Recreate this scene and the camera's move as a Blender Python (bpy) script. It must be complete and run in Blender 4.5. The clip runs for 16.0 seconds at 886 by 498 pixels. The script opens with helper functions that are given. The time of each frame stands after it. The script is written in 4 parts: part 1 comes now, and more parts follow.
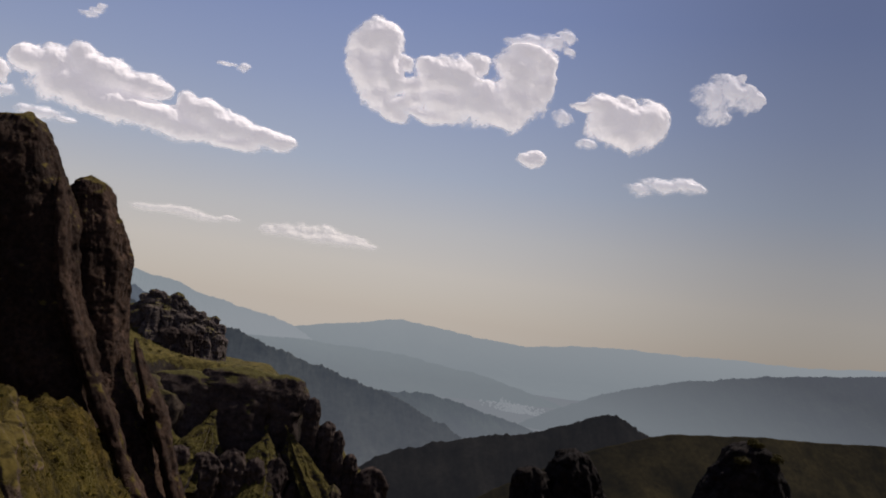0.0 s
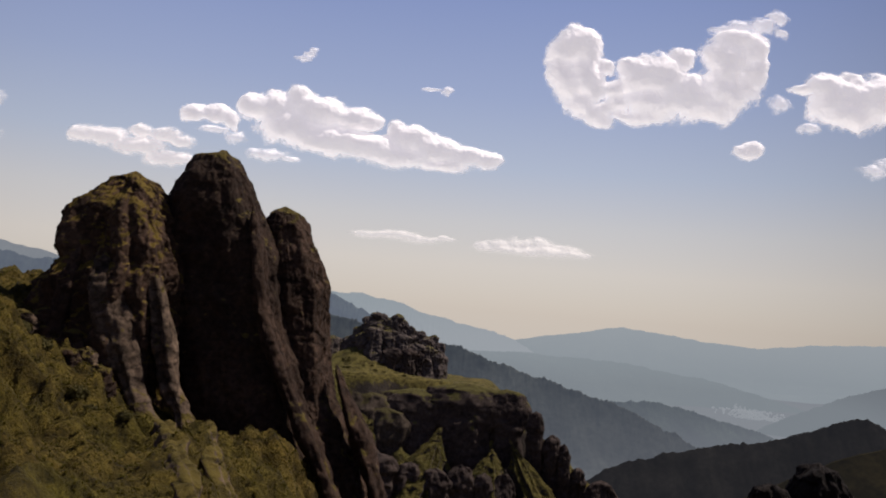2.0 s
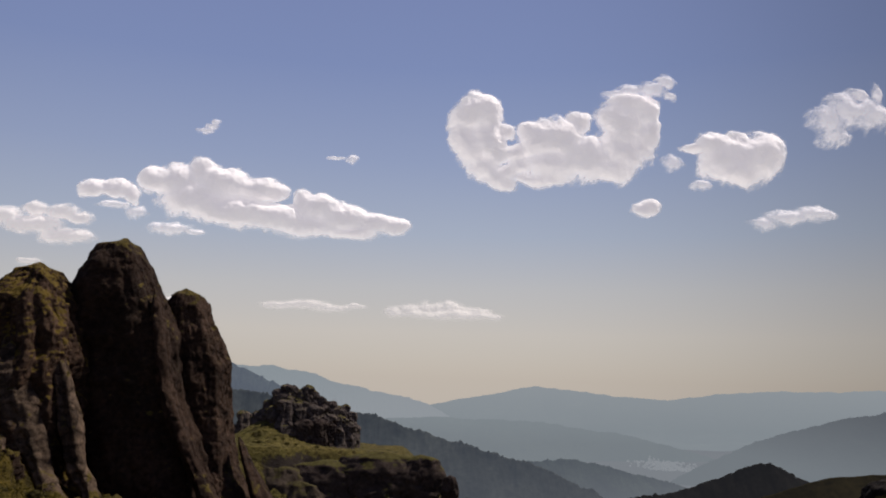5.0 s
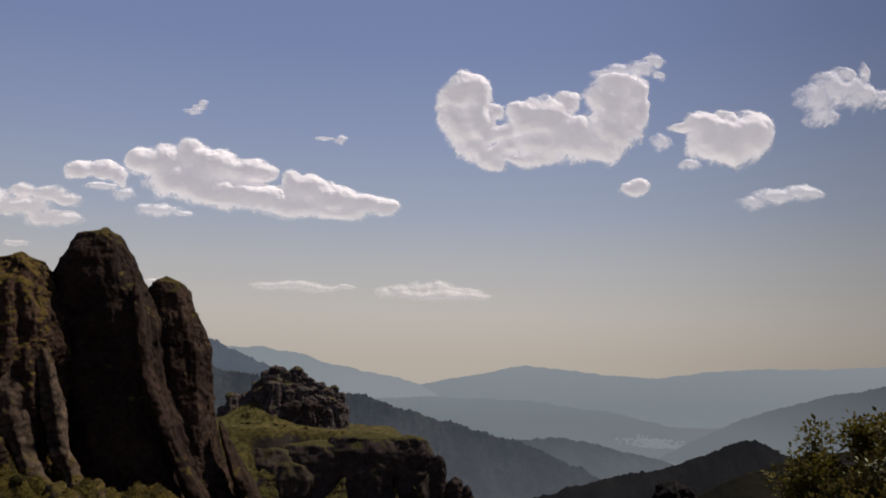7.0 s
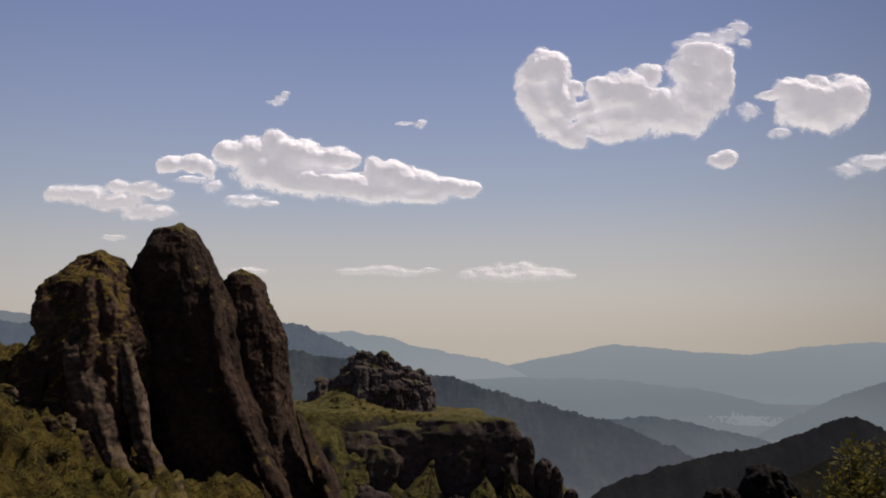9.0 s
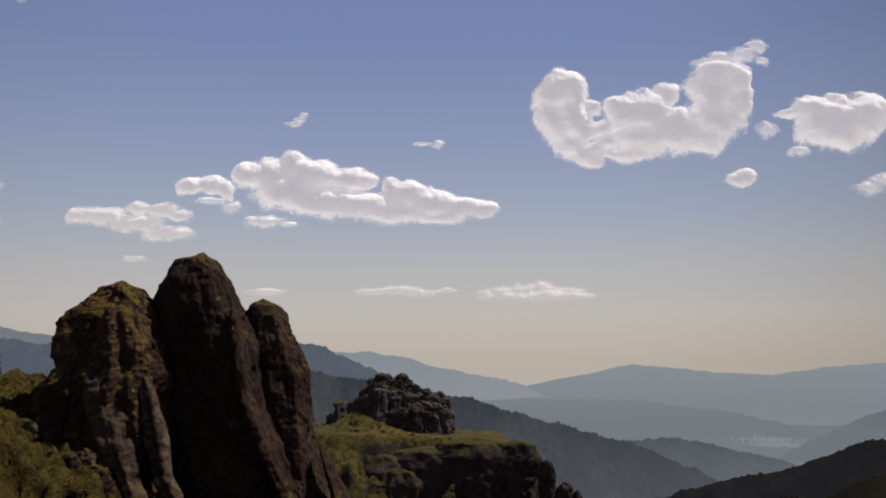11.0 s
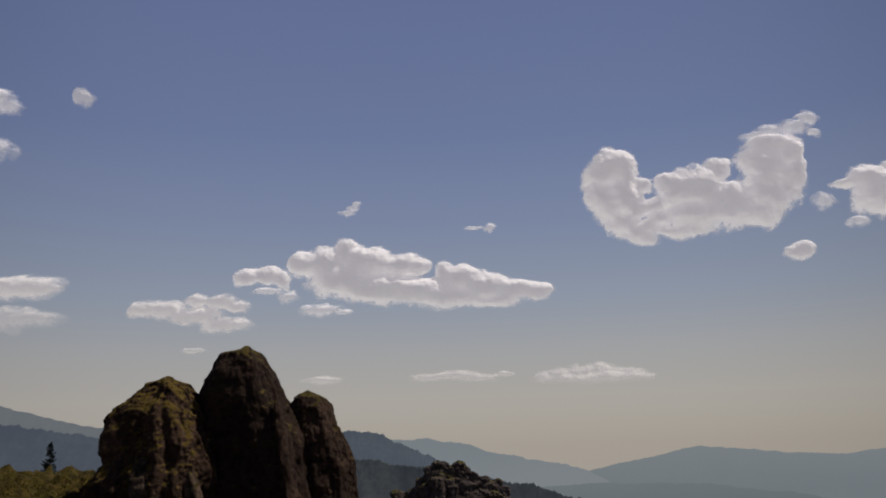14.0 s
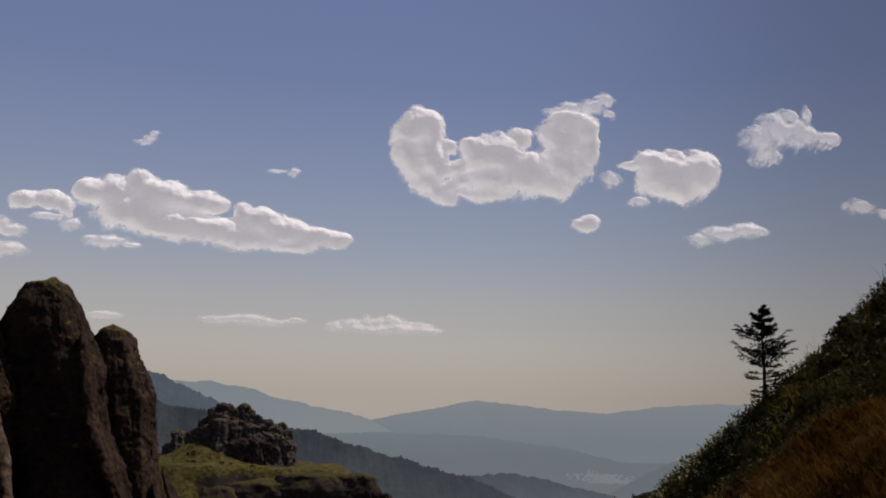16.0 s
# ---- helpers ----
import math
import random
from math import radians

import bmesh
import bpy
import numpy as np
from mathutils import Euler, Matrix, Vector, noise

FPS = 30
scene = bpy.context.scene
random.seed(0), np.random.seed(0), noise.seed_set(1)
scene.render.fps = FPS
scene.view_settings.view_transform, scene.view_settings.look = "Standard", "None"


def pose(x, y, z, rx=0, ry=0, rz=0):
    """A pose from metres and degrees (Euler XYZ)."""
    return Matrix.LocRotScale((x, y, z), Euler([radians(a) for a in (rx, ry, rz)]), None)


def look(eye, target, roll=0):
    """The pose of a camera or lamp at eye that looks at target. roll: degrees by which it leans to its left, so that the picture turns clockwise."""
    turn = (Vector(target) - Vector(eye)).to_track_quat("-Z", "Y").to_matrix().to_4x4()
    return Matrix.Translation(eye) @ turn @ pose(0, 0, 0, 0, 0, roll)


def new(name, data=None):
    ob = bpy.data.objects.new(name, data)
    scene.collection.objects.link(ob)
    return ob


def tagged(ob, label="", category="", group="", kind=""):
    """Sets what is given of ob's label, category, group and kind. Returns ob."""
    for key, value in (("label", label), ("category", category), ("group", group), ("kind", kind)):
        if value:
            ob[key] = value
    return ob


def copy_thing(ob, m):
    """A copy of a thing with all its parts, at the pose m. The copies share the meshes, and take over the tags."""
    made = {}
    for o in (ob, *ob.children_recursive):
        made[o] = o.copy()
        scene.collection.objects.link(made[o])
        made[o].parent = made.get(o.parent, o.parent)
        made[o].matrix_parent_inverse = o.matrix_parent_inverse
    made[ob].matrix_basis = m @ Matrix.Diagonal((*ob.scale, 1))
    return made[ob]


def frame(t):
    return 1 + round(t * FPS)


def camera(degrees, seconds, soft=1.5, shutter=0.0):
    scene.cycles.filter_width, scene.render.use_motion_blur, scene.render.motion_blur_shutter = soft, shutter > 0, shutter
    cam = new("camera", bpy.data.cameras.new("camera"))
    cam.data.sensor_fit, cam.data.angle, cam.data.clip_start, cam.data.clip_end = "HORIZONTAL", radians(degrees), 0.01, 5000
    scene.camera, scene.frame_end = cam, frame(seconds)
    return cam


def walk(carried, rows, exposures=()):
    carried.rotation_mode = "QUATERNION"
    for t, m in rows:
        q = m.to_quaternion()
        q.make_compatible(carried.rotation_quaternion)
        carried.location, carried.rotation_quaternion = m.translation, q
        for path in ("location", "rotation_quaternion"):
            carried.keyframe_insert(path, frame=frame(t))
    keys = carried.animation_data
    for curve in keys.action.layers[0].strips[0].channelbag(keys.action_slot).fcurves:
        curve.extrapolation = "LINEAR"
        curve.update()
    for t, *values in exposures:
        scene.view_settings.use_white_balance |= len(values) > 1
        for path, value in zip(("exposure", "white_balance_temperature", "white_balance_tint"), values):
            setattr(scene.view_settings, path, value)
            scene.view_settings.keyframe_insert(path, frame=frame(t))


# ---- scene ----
from mathutils.bvhtree import BVHTree

cam = camera(53.36, 16.0, soft=1.9)
PATH = [
    (0.0, pose(-3.882, 2.694, 0.970, 94.580, -7.822, -13.774)),
    (0.5, pose(-3.065, 3.865, 0.922, 93.634, -5.899, -6.826)),
    (1.0, pose(-2.751, 4.825, 1.051, 93.164, -4.985, -1.490)),
    (1.5, pose(-2.712, 5.282, 1.213, 92.900, -5.043, 0.257)),
    (2.0, pose(-2.551, 5.304, 1.252, 93.812, -4.469, 0.405)),
    (2.5, pose(-2.229, 4.996, 1.202, 95.844, -3.787, 0.399)),
    (3.0, pose(-1.973, 4.305, 1.243, 96.736, -3.442, 0.173)),
    (3.5, pose(-2.062, 3.223, 1.318, 96.595, -2.818, -1.663)),
    (4.0, pose(-1.854, 2.310, 1.300, 97.258, -2.273, -3.106)),
    (4.5, pose(-1.645, 1.642, 1.294, 98.436, -1.869, -4.531)),
    (7.0, pose(-0.767, -0.179, 1.583, 97.070, -1.098, -5.774)),
    (7.5, pose(-0.415, -0.148, 1.586, 96.675, -0.628, -3.874)),
    (8.0, pose(-0.032, 0.105, 1.596, 96.239, 0.117, -1.628)),
    (8.5, pose(0.135, 0.312, 1.695, 96.064, -0.078, -0.072)),
    (9.0, pose(0.055, 0.436, 1.862, 95.832, 0.200, -0.162)),
    (11.5, pose(-0.390, 1.746, 2.589, 98.384, 0.324, 2.109)),
    (12.0, pose(-0.180, 2.230, 2.659, 102.283, 0.493, 6.957)),
    (12.5, pose(-0.047, 2.510, 2.792, 104.204, 1.651, 9.972)),
    (13.0, pose(0.006, 2.472, 2.830, 104.139, 2.776, 9.974)),
    (13.5, pose(0.247, 2.151, 2.784, 103.318, 2.305, 7.821)),
    (14.0, pose(0.367, 1.442, 2.671, 102.622, 1.532, 4.766)),
    (14.5, pose(0.581, 0.461, 2.539, 102.085, 0.512, 1.825)),
    (15.0, pose(0.487, -0.780, 2.405, 101.357, -0.206, -1.384)),
    (15.5, pose(0.144, -1.970, 2.343, 100.089, -0.700, -4.632)),
    (16.0, pose(-0.260, -2.999, 2.315, 99.339, -1.135, -8.882)),
]
walk(cam, PATH, [(0.0, -0.23, 6400, 15), (1.5, -0.02, 6400, 15), (2.5, 0.08, 6400, 15), (3.5, -0.06, 6400, 15), (4.5, -0.12, 6400, 14), (7.0, -0.34, 6400, 14), (8.5, -0.36, 6400, 14), (9.0, -0.23, 6400, 14), (11.5, -0.27, 6400, 13), (13.0, -0.55, 6400, 11), (13.5, -0.64, 6400, 12), (14.0, -0.63, 6400, 12), (15.0, -0.60, 6400, 14), (16.0, -0.51, 6400, 14)])

# ---- world, sun ----
SUN_AZ, SUN_EL = 62.0, 58.0      # degrees from +Y towards +X, and above the horizon
GLOW_AZ = -6.0
world = bpy.data.worlds.new("sky")
scene.world = world
world.use_nodes = True
wn, wl = world.node_tree.nodes, world.node_tree.links
wn.clear()
w_out = wn.new("ShaderNodeOutputWorld")
w_bg = wn.new("ShaderNodeBackground")
w_sky = wn.new("ShaderNodeTexSky")
w_sky.sky_type = "NISHITA"
w_sky.sun_disc = False
w_sky.sun_elevation = radians(SUN_EL)
w_sky.sun_rotation = radians(SUN_AZ)
w_sky.altitude = 1800
w_sky.dust_density = 2.0
w_scale = wn.new("ShaderNodeVectorMath")
w_scale.operation = "SCALE"
w_scale.inputs["Scale"].default_value = 0.085
w_co = wn.new("ShaderNodeTexCoord")
w_sep = wn.new("ShaderNodeSeparateXYZ")
w_ramp = wn.new("ShaderNodeValToRGB")
w_mix = wn.new("ShaderNodeMixRGB")
w_mix.inputs[0].default_value = 0.85
SKY = [(0.0, (0.550, 0.492, 0.416)), (0.05, (0.600, 0.546, 0.474)), (0.10, (0.542, 0.528, 0.503)), (0.16, (0.414, 0.460, 0.538)), (0.24, (0.310, 0.368, 0.522)),
       (0.34, (0.222, 0.282, 0.482)), (0.5, (0.185, 0.230, 0.433)), (1.0, (0.115, 0.145, 0.310))]
cr = w_ramp.color_ramp
while len(cr.elements) < len(SKY):
    cr.elements.new(0.5)
for el, (p, c) in zip(cr.elements, SKY):
    el.position, el.color = p, (*c, 1)
wl.new(w_co.outputs["Generated"], w_sep.inputs[0])
wl.new(w_sep.outputs["Z"], w_ramp.inputs[0])
wl.new(w_sky.outputs[0], w_scale.inputs[0])
wl.new(w_scale.outputs[0], w_mix.inputs[1])
wl.new(w_ramp.outputs[0], w_mix.inputs[2])
# sky dimmed away from GLOW_AZ in place of lens vignetting; not the sun's azimuth
w_flat = wn.new("ShaderNodeVectorMath")
w_flat.operation = "MULTIPLY"
w_flat.inputs[1].default_value = (1, 1, 0)
w_unit = wn.new("ShaderNodeVectorMath")
w_unit.operation = "NORMALIZE"
w_dot = wn.new("ShaderNodeVectorMath")
w_dot.operation = "DOT_PRODUCT"
w_dot.inputs[1].default_value = (math.sin(radians(GLOW_AZ)), math.cos(radians(GLOW_AZ)), 0)
w_glow = wn.new("ShaderNodeMapRange")
w_glow.interpolation_type = "SMOOTHSTEP"
for k_, v_ in (("From Min", 0.72), ("From Max", 1.0), ("To Min", 0.64), ("To Max", 1.06)):
    w_glow.inputs[k_].default_value = v_
w_lit = wn.new("ShaderNodeVectorMath")
w_lit.operation = "SCALE"
wl.new(w_co.outputs["Generated"], w_flat.inputs[0])
wl.new(w_flat.outputs[0], w_unit.inputs[0])
wl.new(w_unit.outputs[0], w_dot.inputs[0])
wl.new(w_dot.outputs["Value"], w_glow.inputs["Value"])
wl.new(w_mix.outputs[0], w_lit.inputs[0])
wl.new(w_glow.outputs[0], w_lit.inputs["Scale"])
wl.new(w_lit.outputs[0], w_bg.inputs[0])
w_bg.inputs[1].default_value = 1.0
wl.new(w_bg.outputs[0], w_out.inputs[0])

sun = new("sun", bpy.data.lights.new("sun", "SUN"))
sun.data.energy, sun.data.angle, sun.data.color = 5.0, radians(0.5), (1.0, 0.94, 0.84)
az, el = radians(SUN_AZ), radians(SUN_EL)
SUN_DIR = Vector((math.sin(az) * math.cos(el), math.cos(az) * math.cos(el), math.sin(el)))
sun.matrix_world = look(tuple(SUN_DIR * 300), (0, 0, 0))


# ---- noise in numpy ----
def _hash(ix, iy, iz, seed):
    h = (ix * 374761393 + iy * 668265263 + iz * 2147483647 + seed * 1274126177) & 0xFFFFFFFF
    h = ((h ^ (h >> 13)) * 1274126177) & 0xFFFFFFFF
    h = ((h ^ (h >> 16)) * 2246822519) & 0xFFFFFFFF
    return ((h ^ (h >> 15)) & 0xFFFFFF) / float(0xFFFFFF) * 2 - 1


def vnoise(x, y, z, seed=0):
    x, y, z = np.broadcast_arrays(np.asarray(x, float), np.asarray(y, float), np.asarray(z, float))
    fx, fy, fz = np.floor(x), np.floor(y), np.floor(z)
    ix, iy, iz = fx.astype(np.int64), fy.astype(np.int64), fz.astype(np.int64)
    u, v, w = x - fx, y - fy, z - fz
    u, v, w = u * u * (3 - 2 * u), v * v * (3 - 2 * v), w * w * (3 - 2 * w)
    out = 0
    for dx in (0, 1):
        for dy in (0, 1):
            for dz in (0, 1):
                k = (u if dx else 1 - u) * (v if dy else 1 - v) * (w if dz else 1 - w)
                out = out + k * _hash(ix + dx, iy + dy, iz + dz, seed)
    return out


def fbm(x, y, z, octaves=4, seed=0, gain=0.5):
    out, a, tot = 0, 1.0, 0.0
    for o in range(octaves):
        out = out + a * vnoise(np.asarray(x) * 2 ** o + 17.3 * o, np.asarray(y) * 2 ** o - 9.1 * o, np.asarray(z) * 2 ** o + 3.7 * o, seed + o)
        tot += a
        a *= gain
    return out / tot


def billow(x, y, z, octaves=3, seed=0):
    out, a, tot = 0, 1.0, 0.0
    for o in range(octaves):
        out = out + a * (1 - 2 * np.abs(vnoise(np.asarray(x) * 2 ** o + 5.1 * o, np.asarray(y) * 2 ** o, np.asarray(z) * 2 ** o - 2.3 * o, seed + o)))
        tot += a
        a *= 0.5
    return out / tot


# ---- materials ----
def node_mat(name):
    m = bpy.data.materials.new(name)
    m.use_nodes = True
    nt = m.node_tree
    nt.nodes.clear()
    out = nt.nodes.new("ShaderNodeOutputMaterial")
    return m, nt.nodes, nt.links, out


def add_noise(n, l, vec, scale, detail=6.0, rough=0.6):
    t = n.new("ShaderNodeTexNoise")
    t.inputs["Scale"].default_value = scale
    t.inputs["Detail"].default_value = detail
    t.inputs["Roughness"].default_value = rough
    l.new(vec, t.inputs["Vector"])
    return t


def add_ramp(n, l, fac, stops):
    r = n.new("ShaderNodeValToRGB")
    e = r.color_ramp.elements
    while len(e) < len(stops):
        e.new(0.5)
    for el_, (p, c) in zip(e, stops):
        el_.position, el_.color = p, ((*c, 1) if len(c) == 3 else c)
    l.new(fac, r.inputs[0])
    return r


def add_mix(n, l, fac, a, b, kind="MIX"):
    x = n.new("ShaderNodeMixRGB")
    x.blend_type = kind
    for s, v in zip(x.inputs, (fac, a, b)):
        if hasattr(v, "default_value") or hasattr(v, "is_linked"):
            l.new(v, s)
        elif isinstance(v, tuple):
            s.default_value = (*v, 1)
        else:
            s.default_value = v
    return x


def rock_material(name, dark, light, grass, scale=1.0, grass_amount=0.5, bump=0.8, cracks=0.7):
    """Weathered conglomerate, with turf where it lies flat enough."""
    m, n, l, out = node_mat(name)
    geo = n.new("ShaderNodeNewGeometry")
    pos = geo.outputs["Position"]
    big = add_noise(n, l, pos, 0.35 * scale, 5)
    fine = add_noise(n, l, pos, 3.2 * scale, 8, 0.7)
    peb = n.new("ShaderNodeTexVoronoi")
    peb.inputs["Scale"].default_value = 4.5 * scale
    l.new(pos, peb.inputs["Vector"])
    base = add_ramp(n, l, big.outputs["Fac"], [(0.3, dark), (0.7, light)])
    grain = add_ramp(n, l, fine.outputs["Fac"], [(0.28, (0.35, 0.33, 0.32)), (0.72, (1.35, 1.31, 1.26))])
    col = add_mix(n, l, 0.85, base.outputs[0], grain.outputs[0], "MULTIPLY")
    pebc = add_ramp(n, l, peb.outputs["Color"], [(0.0, (0.55, 0.55, 0.55)), (1.0, (1.45, 1.38, 1.3))])
    col = add_mix(n, l, 0.65, col.outputs[0], pebc.outputs[0], "MULTIPLY")
    g_on = grass_amount > 0.1
    sep = n.new("ShaderNodeSeparateXYZ")
    l.new(geo.outputs["Normal"], sep.inputs[0])
    patch = add_noise(n, l, pos, 0.8 * scale, 6, 0.65)
    addn = n.new("ShaderNodeMath")
    addn.operation = "MULTIPLY_ADD"
    l.new(sep.outputs["Z"], addn.inputs[0])
    addn.inputs[1].default_value = 0.55
    l.new(patch.outputs["Fac"], addn.inputs[2])
    g = add_ramp(n, l, addn.outputs[0], [(1.0 - grass_amount * 0.5, (0, 0, 0)), (min(1.0, 1.07 - grass_amount * 0.5), (1, 1, 1))])
    gcol = add_ramp(n, l, fine.outputs["Fac"], [(0.2, tuple(c * 0.45 for c in grass)), (0.8, tuple(c * 1.3 for c in grass))])
    if g_on:
        col = add_mix(n, l, g.outputs[0], col.outputs[0], gcol.outputs[0])
    bs = n.new("ShaderNodeBsdfPrincipled")
    bs.inputs["Roughness"].default_value = 0.95
    bs.inputs["Specular IOR Level"].default_value = 0.1
    # bedding cracks, wider than high
    warp = n.new("ShaderNodeVectorMath")
    warp.operation = "MULTIPLY_ADD"
    l.new(fine.outputs["Color"], warp.inputs[0])
    warp.inputs[1].default_value = (0.9 / scale,) * 3
    l.new(pos, warp.inputs[2])
    flat = n.new("ShaderNodeVectorMath")
    flat.operation = "MULTIPLY"
    l.new(warp.outputs[0], flat.inputs[0])
    flat.inputs[1].default_value = (0.55, 0.55, 1.15)
    crack = n.new("ShaderNodeTexVoronoi")
    crack.feature = "DISTANCE_TO_EDGE"
    crack.inputs["Scale"].default_value = 1.0 * scale
    l.new(flat.outputs[0], crack.inputs["Vector"])
    line = add_ramp(n, l, crack.outputs["Distance"], [(0.0, (0.35, 0.35, 0.35)), (0.10, (1, 1, 1))])
    col = add_mix(n, l, cracks, col.outputs[0], line.outputs[0], "MULTIPLY")
    hgt = add_mix(n, l, 0.64 * cracks, fine.outputs["Fac"], line.outputs[0])
    bp = n.new("ShaderNodeBump")
    bp.inputs["Strength"].default_value = bump
    bp.inputs["Distance"].default_value = 0.3 / scale
    l.new(hgt.outputs[0], bp.inputs["Height"])
    l.new(bp.outputs[0], bs.inputs["Normal"])
    l.new(col.outputs[0], bs.inputs["Base Color"])
    l.new(bs.outputs[0], out.inputs[0])
    return m


def turf_material(name, dark, mid, dry, scale=1.0, bare=0.42):
    m, n, l, out = node_mat(name)
    geo = n.new("ShaderNodeNewGeometry")
    pos = geo.outputs["Position"]
    big = add_noise(n, l, pos, 0.12 * scale, 5)
    tuft = add_noise(n, l, pos, 1.3 * scale, 6, 0.7)
    fine = add_noise(n, l, pos, 9.0 * scale, 6, 0.7)
    c1 = add_ramp(n, l, big.outputs["Fac"], [(0.35, mid), (0.65, dry)])
    c2 = add_ramp(n, l, tuft.outputs["Fac"], [(0.36, dark), (0.58, (1.08, 1.08, 1.08))])
    col = add_mix(n, l, 0.9, c1.outputs[0], c2.outputs[0], "MULTIPLY")
    c3 = add_ramp(n, l, fine.outputs["Fac"], [(0.3, (0.25, 0.25, 0.22)), (0.7, (1.55, 1.5, 1.3))])
    col = add_mix(n, l, 0.85, col.outputs[0], c3.outputs[0], "MULTIPLY")
    sep = n.new("ShaderNodeSeparateXYZ")
    l.new(geo.outputs["Normal"], sep.inputs[0])
    edge = n.new("ShaderNodeMath")
    edge.operation = "MULTIPLY_ADD"
    l.new(tuft.outputs["Fac"], edge.inputs[0])
    edge.inputs[1].default_value = 0.35
    l.new(sep.outputs["Z"], edge.inputs[2])
    steep = add_ramp(n, l, edge.outputs[0], [(bare, (1, 1, 1)), (bare + 0.08, (0, 0, 0))])
    stone = add_ramp(n, l, fine.outputs["Fac"], [(0.3, (0.02, 0.015, 0.012)), (0.7, (0.062, 0.048, 0.039))])
    col = add_mix(n, l, steep.outputs[0], col.outputs[0], stone.outputs[0])
    bs = n.new("ShaderNodeBsdfPrincipled")
    bs.inputs["Roughness"].default_value = 0.9
    bs.inputs["Specular IOR Level"].default_value = 0.1
    bp = n.new("ShaderNodeBump")
    bp.inputs["Strength"].default_value = 1.0
    bp.inputs["Distance"].default_value = 0.5 / scale
    hm = add_mix(n, l, 0.3, tuft.outputs["Fac"], fine.outputs["Fac"])
    l.new(hm.outputs[0], bp.inputs["Height"])
    l.new(bp.outputs[0], bs.inputs["Normal"])
    l.new(col.outputs[0], bs.inputs["Base Color"])
    l.new(bs.outputs[0], out.inputs[0])
    return m


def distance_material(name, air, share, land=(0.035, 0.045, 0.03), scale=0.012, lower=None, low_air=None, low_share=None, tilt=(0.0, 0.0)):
    """Far wooded hills with the haze painted on: 'share' of the surface is airlight given as emission; 'lower' is (z,
    depth): share and colour of that emission shift towards the valley.
    """
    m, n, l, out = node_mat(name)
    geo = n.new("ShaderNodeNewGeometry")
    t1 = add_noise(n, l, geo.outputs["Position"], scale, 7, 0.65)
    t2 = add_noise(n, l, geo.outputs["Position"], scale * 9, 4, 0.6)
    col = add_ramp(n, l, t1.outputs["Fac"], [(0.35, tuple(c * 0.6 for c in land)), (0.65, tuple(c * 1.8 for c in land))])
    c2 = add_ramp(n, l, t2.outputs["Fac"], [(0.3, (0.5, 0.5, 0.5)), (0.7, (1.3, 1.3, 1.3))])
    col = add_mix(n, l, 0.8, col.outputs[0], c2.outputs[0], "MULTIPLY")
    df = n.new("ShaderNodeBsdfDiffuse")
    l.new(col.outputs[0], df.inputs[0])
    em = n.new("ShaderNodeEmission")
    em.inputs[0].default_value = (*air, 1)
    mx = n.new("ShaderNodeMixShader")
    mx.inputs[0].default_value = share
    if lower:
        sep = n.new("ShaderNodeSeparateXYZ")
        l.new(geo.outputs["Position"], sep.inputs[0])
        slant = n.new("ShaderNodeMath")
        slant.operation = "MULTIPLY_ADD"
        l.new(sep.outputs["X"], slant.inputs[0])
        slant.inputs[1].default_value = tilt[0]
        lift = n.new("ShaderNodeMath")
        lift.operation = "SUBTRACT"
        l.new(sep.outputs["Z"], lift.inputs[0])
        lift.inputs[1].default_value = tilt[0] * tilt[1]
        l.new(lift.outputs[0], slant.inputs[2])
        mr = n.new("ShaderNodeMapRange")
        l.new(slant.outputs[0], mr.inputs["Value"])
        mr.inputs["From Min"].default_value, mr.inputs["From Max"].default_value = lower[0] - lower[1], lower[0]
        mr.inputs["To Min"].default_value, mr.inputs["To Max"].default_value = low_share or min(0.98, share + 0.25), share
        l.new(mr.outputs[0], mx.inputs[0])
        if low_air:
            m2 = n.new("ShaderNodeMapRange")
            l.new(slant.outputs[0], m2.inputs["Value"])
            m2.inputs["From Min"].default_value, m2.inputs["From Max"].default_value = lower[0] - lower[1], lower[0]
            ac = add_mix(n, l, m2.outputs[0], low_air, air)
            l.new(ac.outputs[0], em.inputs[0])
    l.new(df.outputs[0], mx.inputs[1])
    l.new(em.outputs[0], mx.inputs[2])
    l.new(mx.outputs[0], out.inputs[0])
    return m


